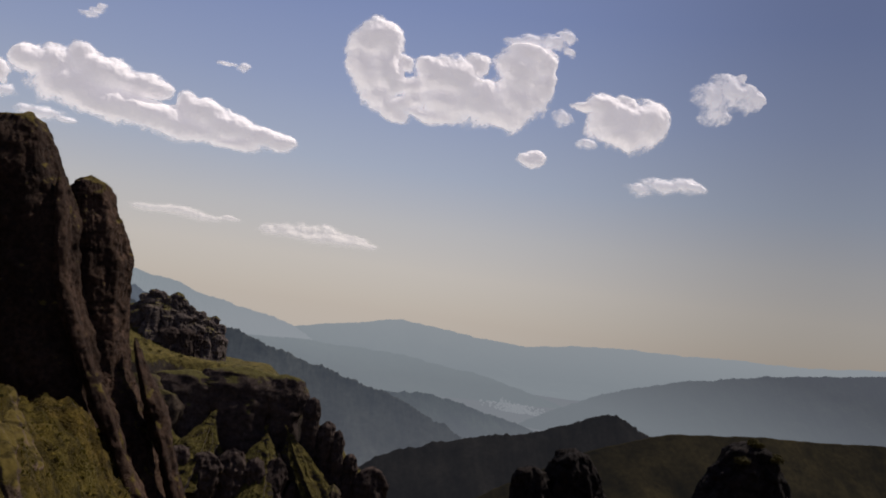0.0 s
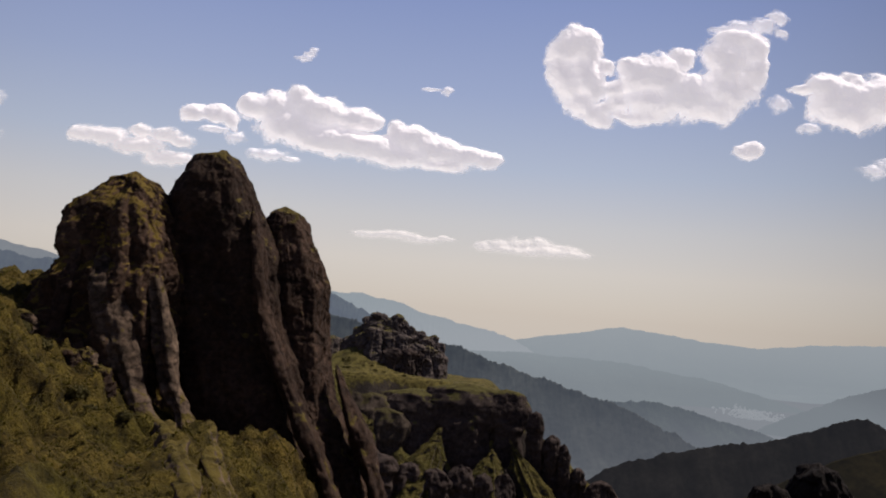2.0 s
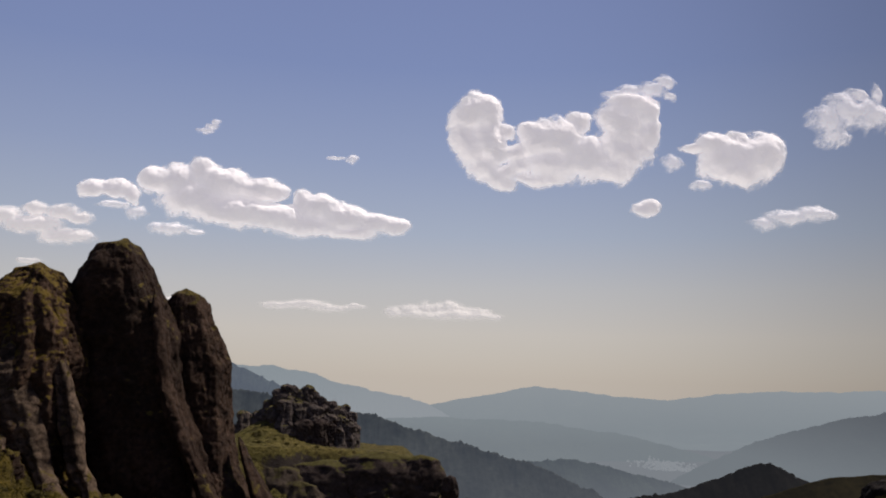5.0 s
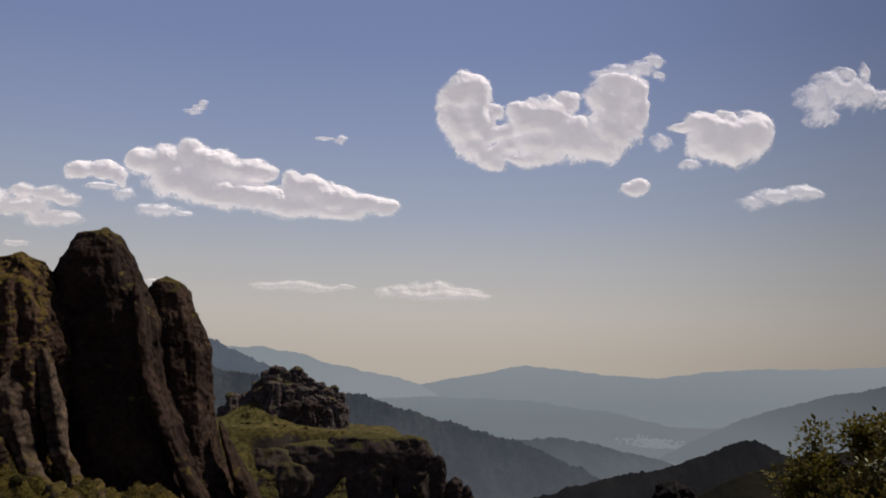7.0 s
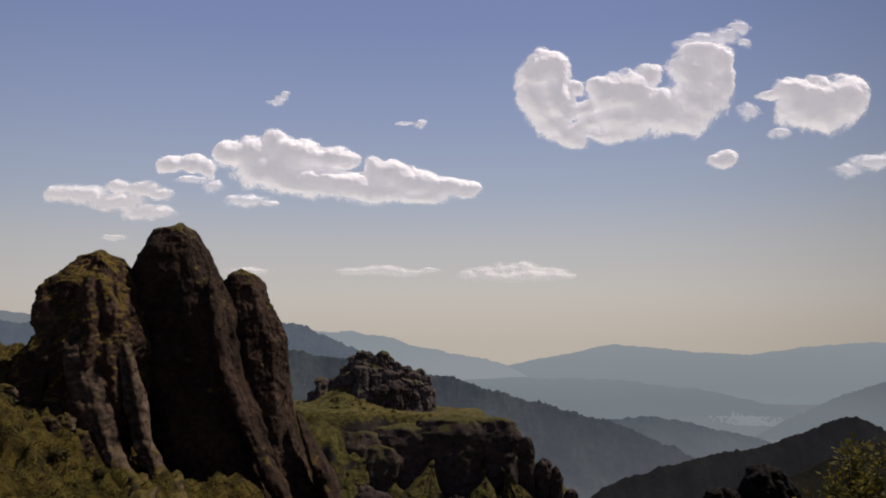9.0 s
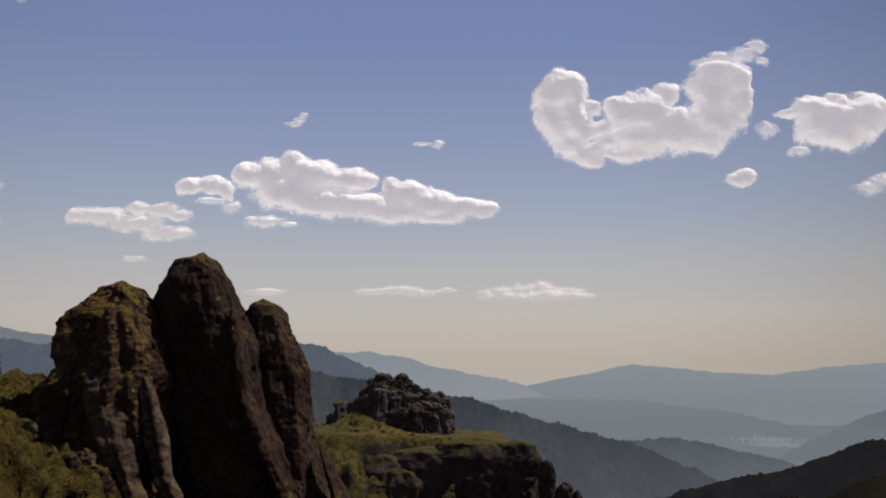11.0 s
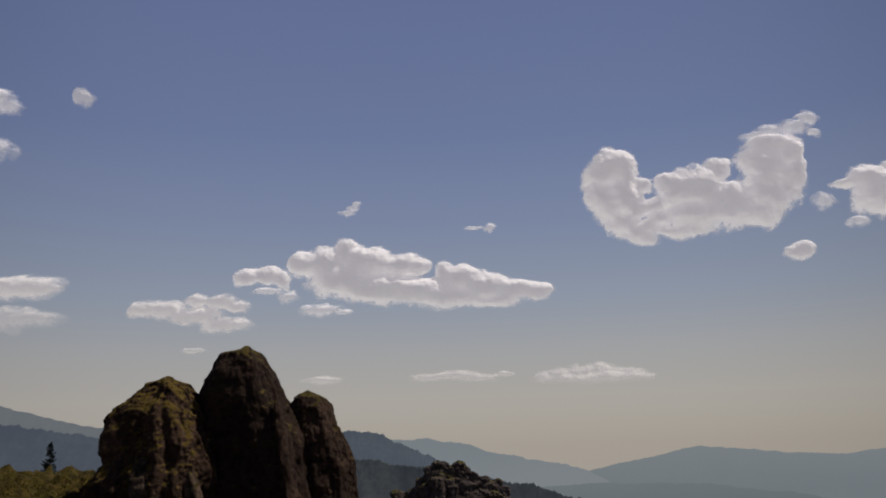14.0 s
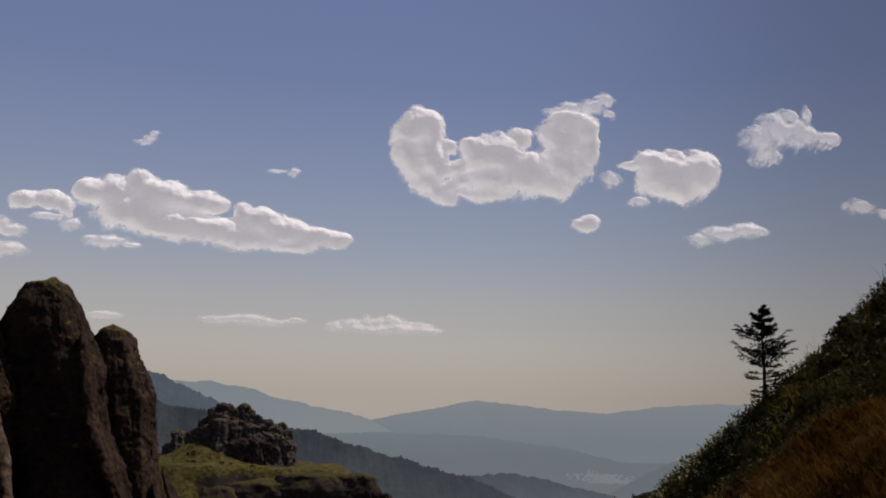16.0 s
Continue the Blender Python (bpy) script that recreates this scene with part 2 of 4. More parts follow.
def cloud_material(name, tint, cover=1.0, edge=0.5, air=0.0):
    """Bright water droplets that scatter the sun forwards and backwards, plus emission painted by thickness; torn to
    nothing at the rim. 'air' is the share of emission painted as airlight in front of a low cloud.
    """
    m, n, l, out = node_mat(name)
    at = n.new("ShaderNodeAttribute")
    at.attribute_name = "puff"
    geo = n.new("ShaderNodeNewGeometry")
    pos = geo.outputs["Position"]
    tx = add_noise(n, l, pos, 0.024, 9, 0.72)
    head = add_noise(n, l, pos, 0.014, 5, 0.55)
    dens = n.new("ShaderNodeMath")
    dens.operation = "MULTIPLY_ADD"
    l.new(tx.outputs["Fac"], dens.inputs[0])
    dens.inputs[1].default_value = 0.95
    l.new(at.outputs["Fac"], dens.inputs[2])
    bp = n.new("ShaderNodeBump")
    bp.inputs["Strength"].default_value = 0.42
    bp.inputs["Distance"].default_value = 40.0
    l.new(head.outputs["Fac"], bp.inputs["Height"])
    df, tl = n.new("ShaderNodeBsdfDiffuse"), n.new("ShaderNodeBsdfTranslucent")
    for bs in (df, tl):
        bs.inputs[0].default_value = (*tint, 1)
        l.new(bp.outputs[0], bs.inputs["Normal"])
    both = n.new("ShaderNodeMixShader")
    both.inputs[0].default_value = 0.15
    l.new(df.outputs[0], both.inputs[1])
    l.new(tl.outputs[0], both.inputs[2])
    # emission painted for sunlight come through: strong in the rim, weak where deep
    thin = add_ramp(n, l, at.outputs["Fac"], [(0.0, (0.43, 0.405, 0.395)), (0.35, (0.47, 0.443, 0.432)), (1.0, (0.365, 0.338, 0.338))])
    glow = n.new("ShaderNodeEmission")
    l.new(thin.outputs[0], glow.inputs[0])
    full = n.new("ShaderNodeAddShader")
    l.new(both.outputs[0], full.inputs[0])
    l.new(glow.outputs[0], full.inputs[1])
    em = n.new("ShaderNodeEmission")
    em.inputs[0].default_value = (0.78, 0.71, 0.65, 1)
    veil = n.new("ShaderNodeMixShader")
    veil.inputs[0].default_value = air
    l.new(full.outputs[0], veil.inputs[1])
    l.new(em.outputs[0], veil.inputs[2])
    al = add_ramp(n, l, dens.outputs[0], [(0.46, (0, 0, 0)), (0.46 + edge * 0.4, (0.36 * cover,) * 3), (0.46 + edge * 0.75, (0.84 * cover,) * 3), (0.46 + edge, (cover,) * 3)])
    tr = n.new("ShaderNodeBsdfTransparent")
    mx = n.new("ShaderNodeMixShader")
    l.new(al.outputs[0], mx.inputs[0])
    l.new(tr.outputs[0], mx.inputs[1])
    l.new(veil.outputs[0], mx.inputs[2])
    l.new(mx.outputs[0], out.inputs[0])
    return m


def plain_material(name, a, b, scale=6.0, rough=0.85, through_light=0.0):
    m, n, l, out = node_mat(name)
    geo = n.new("ShaderNodeNewGeometry")
    t = add_noise(n, l, geo.outputs["Position"], scale, 5)
    c = add_ramp(n, l, t.outputs["Fac"], [(0.3, a), (0.7, b)])
    bs = n.new("ShaderNodeBsdfPrincipled")
    bs.inputs["Roughness"].default_value = rough
    bs.inputs["Specular IOR Level"].default_value = 0.2
    l.new(c.outputs[0], bs.inputs["Base Color"])
    if through_light:
        tl = n.new("ShaderNodeBsdfTranslucent")
        l.new(c.outputs[0], tl.inputs[0])
        mx = n.new("ShaderNodeMixShader")
        mx.inputs[0].default_value = through_light
        l.new(bs.outputs[0], mx.inputs[1])
        l.new(tl.outputs[0], mx.inputs[2])
        l.new(mx.outputs[0], out.inputs[0])
    else:
        l.new(bs.outputs[0], out.inputs[0])
    return m


GRASS = (0.09, 0.075, 0.02)
MOSS = (0.088, 0.064, 0.014)
M_rock = rock_material("conglomerate", (0.022, 0.0125, 0.0085), (0.084, 0.053, 0.037), MOSS, 1.0, 0.30, 0.8, 0.45)
# darker copy of the conglomerate: shade on the tallest tower put into its colour
M_rock_shaded = rock_material("shaded_conglomerate", (0.0150, 0.0088, 0.0062), (0.053, 0.033, 0.023), MOSS, 1.0, 0.28, 0.7, 0.3)
M_mossy = rock_material("mossy_conglomerate", (0.026, 0.0145, 0.0095), (0.094, 0.058, 0.039), (0.112, 0.074, 0.014), 1.0, 0.52, 0.8, 0.45)
M_crag = rock_material("far_crag_rock", (0.030, 0.022, 0.0195), (0.076, 0.057, 0.049), GRASS, 0.2, 0.1, 0.5, 0.2)
M_cliff = rock_material("cliff_with_turf_top", (0.030, 0.022, 0.0195), (0.076, 0.057, 0.049), (0.078, 0.066, 0.02), 0.2, 0.34, 0.5, 0.2)
# lighter copy of the conglomerate: sun on the ribs put into its colour
M_pale_lit = rock_material("pale_lit_conglomerate", (0.030, 0.020, 0.014), (0.165, 0.118, 0.085), MOSS, 1.2, 0.30)
# crag rock in a lighter grey: sun on the crown put into its colour
M_crag_lit = rock_material("lit_crag_rock", (0.062, 0.050, 0.046), (0.116, 0.095, 0.087), GRASS, 0.2, 0.16, 0.45, 0.2)
M_ledge = rock_material("grassy_crag", (0.032, 0.024, 0.018), (0.078, 0.060, 0.046), (0.058, 0.047, 0.017), 0.3, 0.34, 0.5, 0.2)
M_bare = rock_material("dark_bare_rock", (0.012, 0.0095, 0.0085), (0.028, 0.022, 0.019), GRASS, 0.6, 0.05)
M_turf = turf_material("turf", (0.16, 0.15, 0.12), (0.068, 0.055, 0.009), (0.097, 0.065, 0.013), 1.0, 0.34)
M_hill = turf_material("turf_on_crags", (0.2, 0.18, 0.15), (0.092, 0.080, 0.022), (0.118, 0.094, 0.028), 0.4, 0.60)
M_blade = plain_material("grass_blade", (0.045, 0.036, 0.009), (0.085, 0.062, 0.017), 0.6, 0.85, 0.5)
M_tuft = plain_material("tussock_blade", (0.060, 0.051, 0.009), (0.100, 0.074, 0.014), 0.6, 0.85, 0.5)
M_patch = turf_material("turf_patch", (0.25, 0.22, 0.18), (0.072, 0.062, 0.015), (0.092, 0.073, 0.02), 0.4, 0.56)
M_dry = plain_material("dry_grass", (0.070, 0.034, 0.005), (0.175, 0.082, 0.013), 2.0, 0.9, 0.3)
M_bush = plain_material("bush_leaf", (0.046, 0.039, 0.006), (0.160, 0.128, 0.017), 5.0, 0.8, 0.4)
M_leaf = plain_material("herb_leaf", (0.028, 0.023, 0.005), (0.074, 0.058, 0.012), 3.0, 0.9, 0.2)
# backlit glints on the leaves put into a pale leaf colour
M_glint = plain_material("glint_leaf", (0.22, 0.22, 0.10), (0.50, 0.50, 0.30), 9.0, 0.5, 0.6)
M_needle = plain_material("spruce_needle", (0.008, 0.014, 0.008), (0.022, 0.03, 0.014), 8.0)
M_bark = plain_material("spruce_bark", (0.018, 0.013, 0.010), (0.045, 0.034, 0.026), 14.0)
M_ground = M_turf
# valley floor and town walls glow faintly: haze put into their materials as emission
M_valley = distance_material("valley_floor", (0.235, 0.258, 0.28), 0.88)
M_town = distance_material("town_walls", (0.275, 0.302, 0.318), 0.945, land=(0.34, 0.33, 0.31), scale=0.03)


# ---- mesh helpers ----
def mesh_from(name, verts, faces, mat, smooth=True):
    me = bpy.data.meshes.new(name)
    me.from_pydata([tuple(v) for v in verts], [], [tuple(f) for f in faces])
    me.materials.append(mat)
    if smooth:
        me.polygons.foreach_set("use_smooth", np.ones(len(me.polygons), bool))
    me.update()
    return me


def grid_faces(nu, nv, wrap=False):
    i, j = np.meshgrid(np.arange(nu if wrap else nu - 1), np.arange(nv - 1), indexing="ij")
    a = i * nv + j
    b = ((i + 1) % nu) * nv + j
    return np.stack([a, b, b + 1, a + 1], -1).reshape(-1, 4)


def part(name, me, parent, label=""):
    ob = new(name, me)
    ob.parent = parent
    if label:
        ob["label"] = label
    return ob


# ---- ground ----
def smax(a, b, k):
    h = np.clip(0.5 + 0.5 * (a - b) / k, 0, 1)
    return b + (a - b) * h + k * h * (1 - h)


def height(x, y):
    x, y = np.asarray(x, float), np.asarray(y, float)
    far = np.hypot(x, y)
    z = -40 - 0.55 * np.maximum(0, far - 60)
    z = np.maximum(z, -292 + 10 * fbm(x / 400, y / 400, 0, 4, 50))
    # the trodden knoll that the camera stands on
    d = np.hypot(x + 1.2, (y - 1.0) * 0.75)
    z = smax(z, -0.75 - 0.9 * np.maximum(0, d - 4.2), 1.5)
    # the grassy flank below the towers: steep, then a ledge, then steep again
    flank = np.interp(x, [-60, -46, -42, -26, -24, -22, -20, -17.5, -16, -13, -11, -9, -7.5, -6, 0, 30], [-1.6, 0.4, 1.1, 1.0, 0.7, -0.25, -1.45, -3.4, -4.9, -5.9, -5.7, -6.6, -8.5, -10.6, -17.5, -50.0])
    flank = flank - 0.10 * (y - 48) * np.clip((x + 30) / 6, 0, 1)
    flank = flank - 0.85 * np.maximum(0, y - np.where(x < -27, 84, 64)) - 0.8 * np.maximum(0, 20 - y)
    z = smax(z, flank, 0.6)
    # the steep herb slope beside the path
    herb = 0.77 + 0.8 * (x - 2.6)
    herb = -smax(-herb, -9 + 0 * x, 2) - 1.5 * np.maximum(0, y - 5.8) - 0.3 * np.maximum(0, -6 - y)
    z = smax(z, herb + 0.13 * fbm(x / 0.6, y / 0.6, 4, 3, 31), 0.25)
    # the hill that carries the crags
    edge = np.interp(x, [-60, -25, -18, 5, 22], [276, 276, 281, 282, 279])
    hill = -21.5 + 0.05 * (-x - 10) - np.interp(x, [-60, -14, -5], [1.5, 1.5, 1.9]) * np.maximum(0, edge - y) - 0.9 * np.maximum(0, y - 318) - 0.95 * np.maximum(0, x - 14) - 0.3 * np.maximum(0, -60 - x)
    hill = hill + 7.5 * np.exp(-((x + 30) / 11) ** 2 - ((y - 295) / 9) ** 2) + 6.0 * fbm(x / 13, y / 13, 2, 3, 77) * np.clip((-23 - hill) / 6, 0, 1)
    hill = hill + 4.5 * (billow(x / 5, y / 5, 3, 3, 91) - 0.4) * np.clip((-24 - hill) / 5, 0, 1)
    z = smax(z, hill, 2)
    rug = 1.15 * (billow(x / 2.6, y / 2.6, 0, 3, 3) - 0.4) + 0.7 * fbm(x / 3.4, y / 3.4, 0, 3, 5) + 0.8 * fbm(x / 11, y / 11, 0, 3, 7) + 0.6 * (billow(x / 0.95, y / 0.95, 1, 2, 13) - 0.4)
    return z + rug * np.clip((150 - far) / 60, 0.3, 1) * np.clip(far / 40, 0.12, 1.0) * np.clip(far / 10, 0.35, 1)


def build_ground():
    th = np.concatenate([np.linspace(-180, -43, 40, endpoint=False), np.linspace(-43, 72, 520), np.linspace(72, 180, 36, endpoint=False)[1:]])
    r = np.concatenate([[0.0005], np.geomspace(0.8, 28, 120), np.linspace(28.3, 72, 150), np.linspace(73, 130, 40), np.linspace(133, 235, 25), np.linspace(237, 330, 90), np.geomspace(340, 4900, 50)])
    T, Rr = np.meshgrid(np.radians(th), r, indexing="ij")
    X, Y = np.sin(T) * Rr, np.cos(T) * Rr
    Z = height(X, Y)
    v = np.stack([X, Y, Z], -1).reshape(-1, 3)
    f = grid_faces(len(th), len(r), wrap=True)[:, ::-1]
    me = mesh_from("ground", v, f, M_ground)
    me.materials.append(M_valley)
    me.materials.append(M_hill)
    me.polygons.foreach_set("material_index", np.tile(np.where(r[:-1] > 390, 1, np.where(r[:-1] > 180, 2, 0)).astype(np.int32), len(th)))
    return tagged(new("ground", me), "steep mountain meadow of yellow-green grass falling into the valley", "ground", kind="structure")


ground = build_ground()


# ---- far ridges ----
def ridge(name, label, y0, knots, mat, run=1.0, drop=420.0, rough=6.0, trees=0.0, seed=1, bow=0.0, nu=500, nv=40):
    """A hill range: a crest through the knots (x, z) at distance y0, with gullied flanks that fall 'drop' metres on both sides."""
    kx, kz = np.array([k[0] for k in knots], float), np.array([k[1] for k in knots], float)
    x = np.linspace(kx[0], kx[-1], nu)
    zc = np.interp(x, kx, kz)
    k = max(3, nu // 40)
    zc = np.convolve(np.pad(zc, k, mode="edge"), np.ones(2 * k + 1) / (2 * k + 1), "valid")
    span = kx[-1] - kx[0]
    zc = zc + rough * (fbm(x / (span / 14), 0, seed, 6, seed, 0.6) + 0.35 * (billow(x / (span / 40), 0, seed, 2, seed + 50) - 0.4))
    s = np.concatenate([-np.linspace(1, 0, nv) ** 1.5, np.linspace(0, 1, nv // 2)[1:] ** 1.5])
    X, S = np.meshgrid(x, s, indexing="ij")
    side = np.abs(S)
    gully = fbm(X / (span / 9), S * 3.0 + seed, seed, 5, seed + 20)
    Z = zc[:, None] - drop * side ** 0.9 * (1 + 0.4 * gully) + rough * 1.2 * side * gully
    Yv = y0 + S * drop * run + bow * ((X - kx.mean()) / span) ** 2 + side * 0.3 * drop * gully
    X = X + side * 0.15 * drop * fbm(X / (span / 12), S * 2, seed, 3, seed + 31)
    tw = span / nu * 2.5
    Z = Z + trees * (np.abs(fbm(X / tw, Yv / tw, seed, 3, seed + 9, 0.7)) + 0.5 * fbm(X / tw / 3, Yv / tw / 3, seed, 2, seed + 12)) * np.exp(-side * 3)
    v = np.stack([X, Yv, Z], -1).reshape(-1, 3)
    f = grid_faces(nu, len(s))
    return tagged(new(name, mesh_from(name, v, f, mat)), label, "mountain ridge", kind="structure")


# each hill emits its own haze colour; there is no air in between
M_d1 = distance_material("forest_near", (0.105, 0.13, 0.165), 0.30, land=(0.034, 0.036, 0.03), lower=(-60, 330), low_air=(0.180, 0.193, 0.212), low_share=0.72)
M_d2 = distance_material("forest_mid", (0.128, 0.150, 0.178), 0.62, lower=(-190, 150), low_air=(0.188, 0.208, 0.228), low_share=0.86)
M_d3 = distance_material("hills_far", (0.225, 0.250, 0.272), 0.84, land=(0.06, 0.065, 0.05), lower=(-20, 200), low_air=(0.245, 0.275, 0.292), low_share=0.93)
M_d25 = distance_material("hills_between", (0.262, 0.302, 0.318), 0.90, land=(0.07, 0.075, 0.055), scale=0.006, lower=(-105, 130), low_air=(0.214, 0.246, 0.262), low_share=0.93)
# shade on this flank put into its emission colour, darker towards +X
M_shade = distance_material("shaded_flank", (0.105, 0.116, 0.136), 0.80, lower=(40, 330), low_air=(0.198, 0.226, 0.242), low_share=0.93, tilt=(0.24, 1500))
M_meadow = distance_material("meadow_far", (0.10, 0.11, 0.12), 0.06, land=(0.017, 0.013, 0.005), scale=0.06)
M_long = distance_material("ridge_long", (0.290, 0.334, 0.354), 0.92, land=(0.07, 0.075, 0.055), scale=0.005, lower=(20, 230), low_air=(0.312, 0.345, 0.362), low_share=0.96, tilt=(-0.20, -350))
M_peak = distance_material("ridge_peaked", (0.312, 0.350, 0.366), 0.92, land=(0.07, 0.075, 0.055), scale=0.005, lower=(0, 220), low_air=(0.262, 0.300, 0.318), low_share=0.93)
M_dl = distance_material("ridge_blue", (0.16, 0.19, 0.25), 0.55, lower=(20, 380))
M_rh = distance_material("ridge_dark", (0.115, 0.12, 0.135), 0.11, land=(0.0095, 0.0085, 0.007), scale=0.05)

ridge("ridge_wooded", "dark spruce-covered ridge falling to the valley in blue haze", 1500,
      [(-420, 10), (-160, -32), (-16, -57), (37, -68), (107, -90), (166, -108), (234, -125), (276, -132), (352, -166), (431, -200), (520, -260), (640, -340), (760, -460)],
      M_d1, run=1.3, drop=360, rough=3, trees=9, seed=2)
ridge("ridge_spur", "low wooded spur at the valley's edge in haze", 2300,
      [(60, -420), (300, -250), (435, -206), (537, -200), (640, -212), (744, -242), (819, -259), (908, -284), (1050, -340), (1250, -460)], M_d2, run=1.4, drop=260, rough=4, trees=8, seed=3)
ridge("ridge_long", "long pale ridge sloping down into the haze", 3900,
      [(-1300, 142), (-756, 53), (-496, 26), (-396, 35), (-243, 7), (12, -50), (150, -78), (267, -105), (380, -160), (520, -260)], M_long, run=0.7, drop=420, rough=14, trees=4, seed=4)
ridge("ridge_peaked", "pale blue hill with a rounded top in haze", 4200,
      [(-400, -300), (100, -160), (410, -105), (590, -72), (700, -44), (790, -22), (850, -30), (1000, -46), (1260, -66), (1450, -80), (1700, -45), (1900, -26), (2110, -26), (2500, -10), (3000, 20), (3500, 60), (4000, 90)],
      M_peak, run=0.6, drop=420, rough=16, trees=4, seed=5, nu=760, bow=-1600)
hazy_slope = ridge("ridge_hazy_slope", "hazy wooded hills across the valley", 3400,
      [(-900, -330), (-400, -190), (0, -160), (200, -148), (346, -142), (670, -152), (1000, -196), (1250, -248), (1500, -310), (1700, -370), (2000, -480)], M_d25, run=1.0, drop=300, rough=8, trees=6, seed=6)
shaded_flank = ridge("ridge_shaded", "dim blue mountain flank rising over the valley", 2600,
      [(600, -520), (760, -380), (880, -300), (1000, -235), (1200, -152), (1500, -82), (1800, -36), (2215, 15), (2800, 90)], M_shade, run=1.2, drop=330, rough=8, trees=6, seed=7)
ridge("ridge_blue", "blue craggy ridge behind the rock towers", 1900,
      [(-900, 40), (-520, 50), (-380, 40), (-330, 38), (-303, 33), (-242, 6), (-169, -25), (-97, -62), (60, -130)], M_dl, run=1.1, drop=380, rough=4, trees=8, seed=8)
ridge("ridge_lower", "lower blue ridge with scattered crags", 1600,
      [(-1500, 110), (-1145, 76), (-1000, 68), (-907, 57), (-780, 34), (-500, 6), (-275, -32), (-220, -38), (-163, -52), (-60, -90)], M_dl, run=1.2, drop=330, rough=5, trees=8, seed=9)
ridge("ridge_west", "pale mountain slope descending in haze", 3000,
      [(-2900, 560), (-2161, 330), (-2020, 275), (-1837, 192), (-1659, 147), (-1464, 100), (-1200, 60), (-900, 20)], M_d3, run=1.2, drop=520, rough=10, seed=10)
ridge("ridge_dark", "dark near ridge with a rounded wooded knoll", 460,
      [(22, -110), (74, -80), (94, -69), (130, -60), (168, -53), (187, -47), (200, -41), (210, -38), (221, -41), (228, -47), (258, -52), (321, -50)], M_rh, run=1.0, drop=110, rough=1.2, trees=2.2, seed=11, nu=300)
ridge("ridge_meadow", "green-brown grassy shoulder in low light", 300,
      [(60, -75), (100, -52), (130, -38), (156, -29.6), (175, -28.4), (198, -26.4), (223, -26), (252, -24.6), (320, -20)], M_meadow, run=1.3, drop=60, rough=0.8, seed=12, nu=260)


# ---- rock towers and crags ----
def rock_mesh(name, rows, mat, seed, nu=150, nv=200, flute=0.10, lump=0.9, grain=0.25, power=2.5, size=1.0, zf=0.5):
    """A standing rock: rows (z, left x, right x, centre y, half depth) from the top down, fluted and weathered."""
    rows = sorted(rows)
    k = [np.array(c, float) for c in zip(*rows)]
    t = np.linspace(0, 1, nv) ** 0.9
    z = k[0][0] + (k[0][-1] - k[0][0]) * t
    xl, xr, yc, ry = (np.interp(z, k[0], c) for c in k[1:])
    cx, rx = (xl + xr) / 2, (xr - xl) / 2
    cap = np.sqrt(np.clip((k[0][-1] - z) / (0.45 * size), 0, 1))
    rx, ry = rx * cap, ry * cap
    th = np.linspace(0, 2 * np.pi, nu, endpoint=False)
    TH, Z = np.meshgrid(th, z, indexing="ij")
    c, s = np.cos(TH), np.sin(TH)
    rad = (np.abs(c) ** power + np.abs(s) ** power) ** (-1 / power)
    X, Y = cx + rad * rx * c, yc + rad * ry * s
    q = 1.0 / size
    fl = flute * (billow(c * 2.2, s * 2.2, Z * 0.05 * q + seed, 3, seed) - 0.4)
    lm = lump * size * (0.55 * fbm(X * 0.28 * q, Y * 0.28 * q, Z * 0.28 * zf * q, 3, seed + 3) + 0.42 * (billow(X * 0.7 * q, Y * 0.7 * q, Z * 0.7 * min(1.0, zf * 1.4) * q, 3, seed + 5) - 0.45))
    gr = grain * size * (fbm(X * 1.8 * q, Y * 1.8 * q, Z * 1.8 * q, 4, seed + 7, 0.7) - 0.45 * np.abs(vnoise(X * 2.6 * q, Y * 2.6 * q, Z * 1.9 * q, seed + 15)) + 0.15)
    off = (lm + gr - 0.22 * size) * np.clip(cap * 1.2, 0, 1)
    X = X + c * off + (X - cx) * fl
    Y = Y + s * off + (Y - yc) * fl
    Z = Z + 0.3 * gr + 0.25 * lm * (cap < 1)
    v = np.stack([X, Y, Z], -1).reshape(-1, 3)
    f = grid_faces(nu, nv, wrap=True)
    n0 = len(v)
    topc = v.reshape(nu, nv, 3)[:, -1].mean(0)
    v = np.vstack([v, topc])
    faces = [tuple(q_) for q_ in f] + [((i + 1) % nu * nv + nv - 1, n0, i * nv + nv - 1)[::-1] for i in range(nu)]
    return mesh_from(name, v, faces, mat)


def rock(name, label, rows, mat, seed, category="rock tower", group="", **kw):
    return tagged(new(name, rock_mesh(name, rows, mat, seed, **kw)), label, category, group)


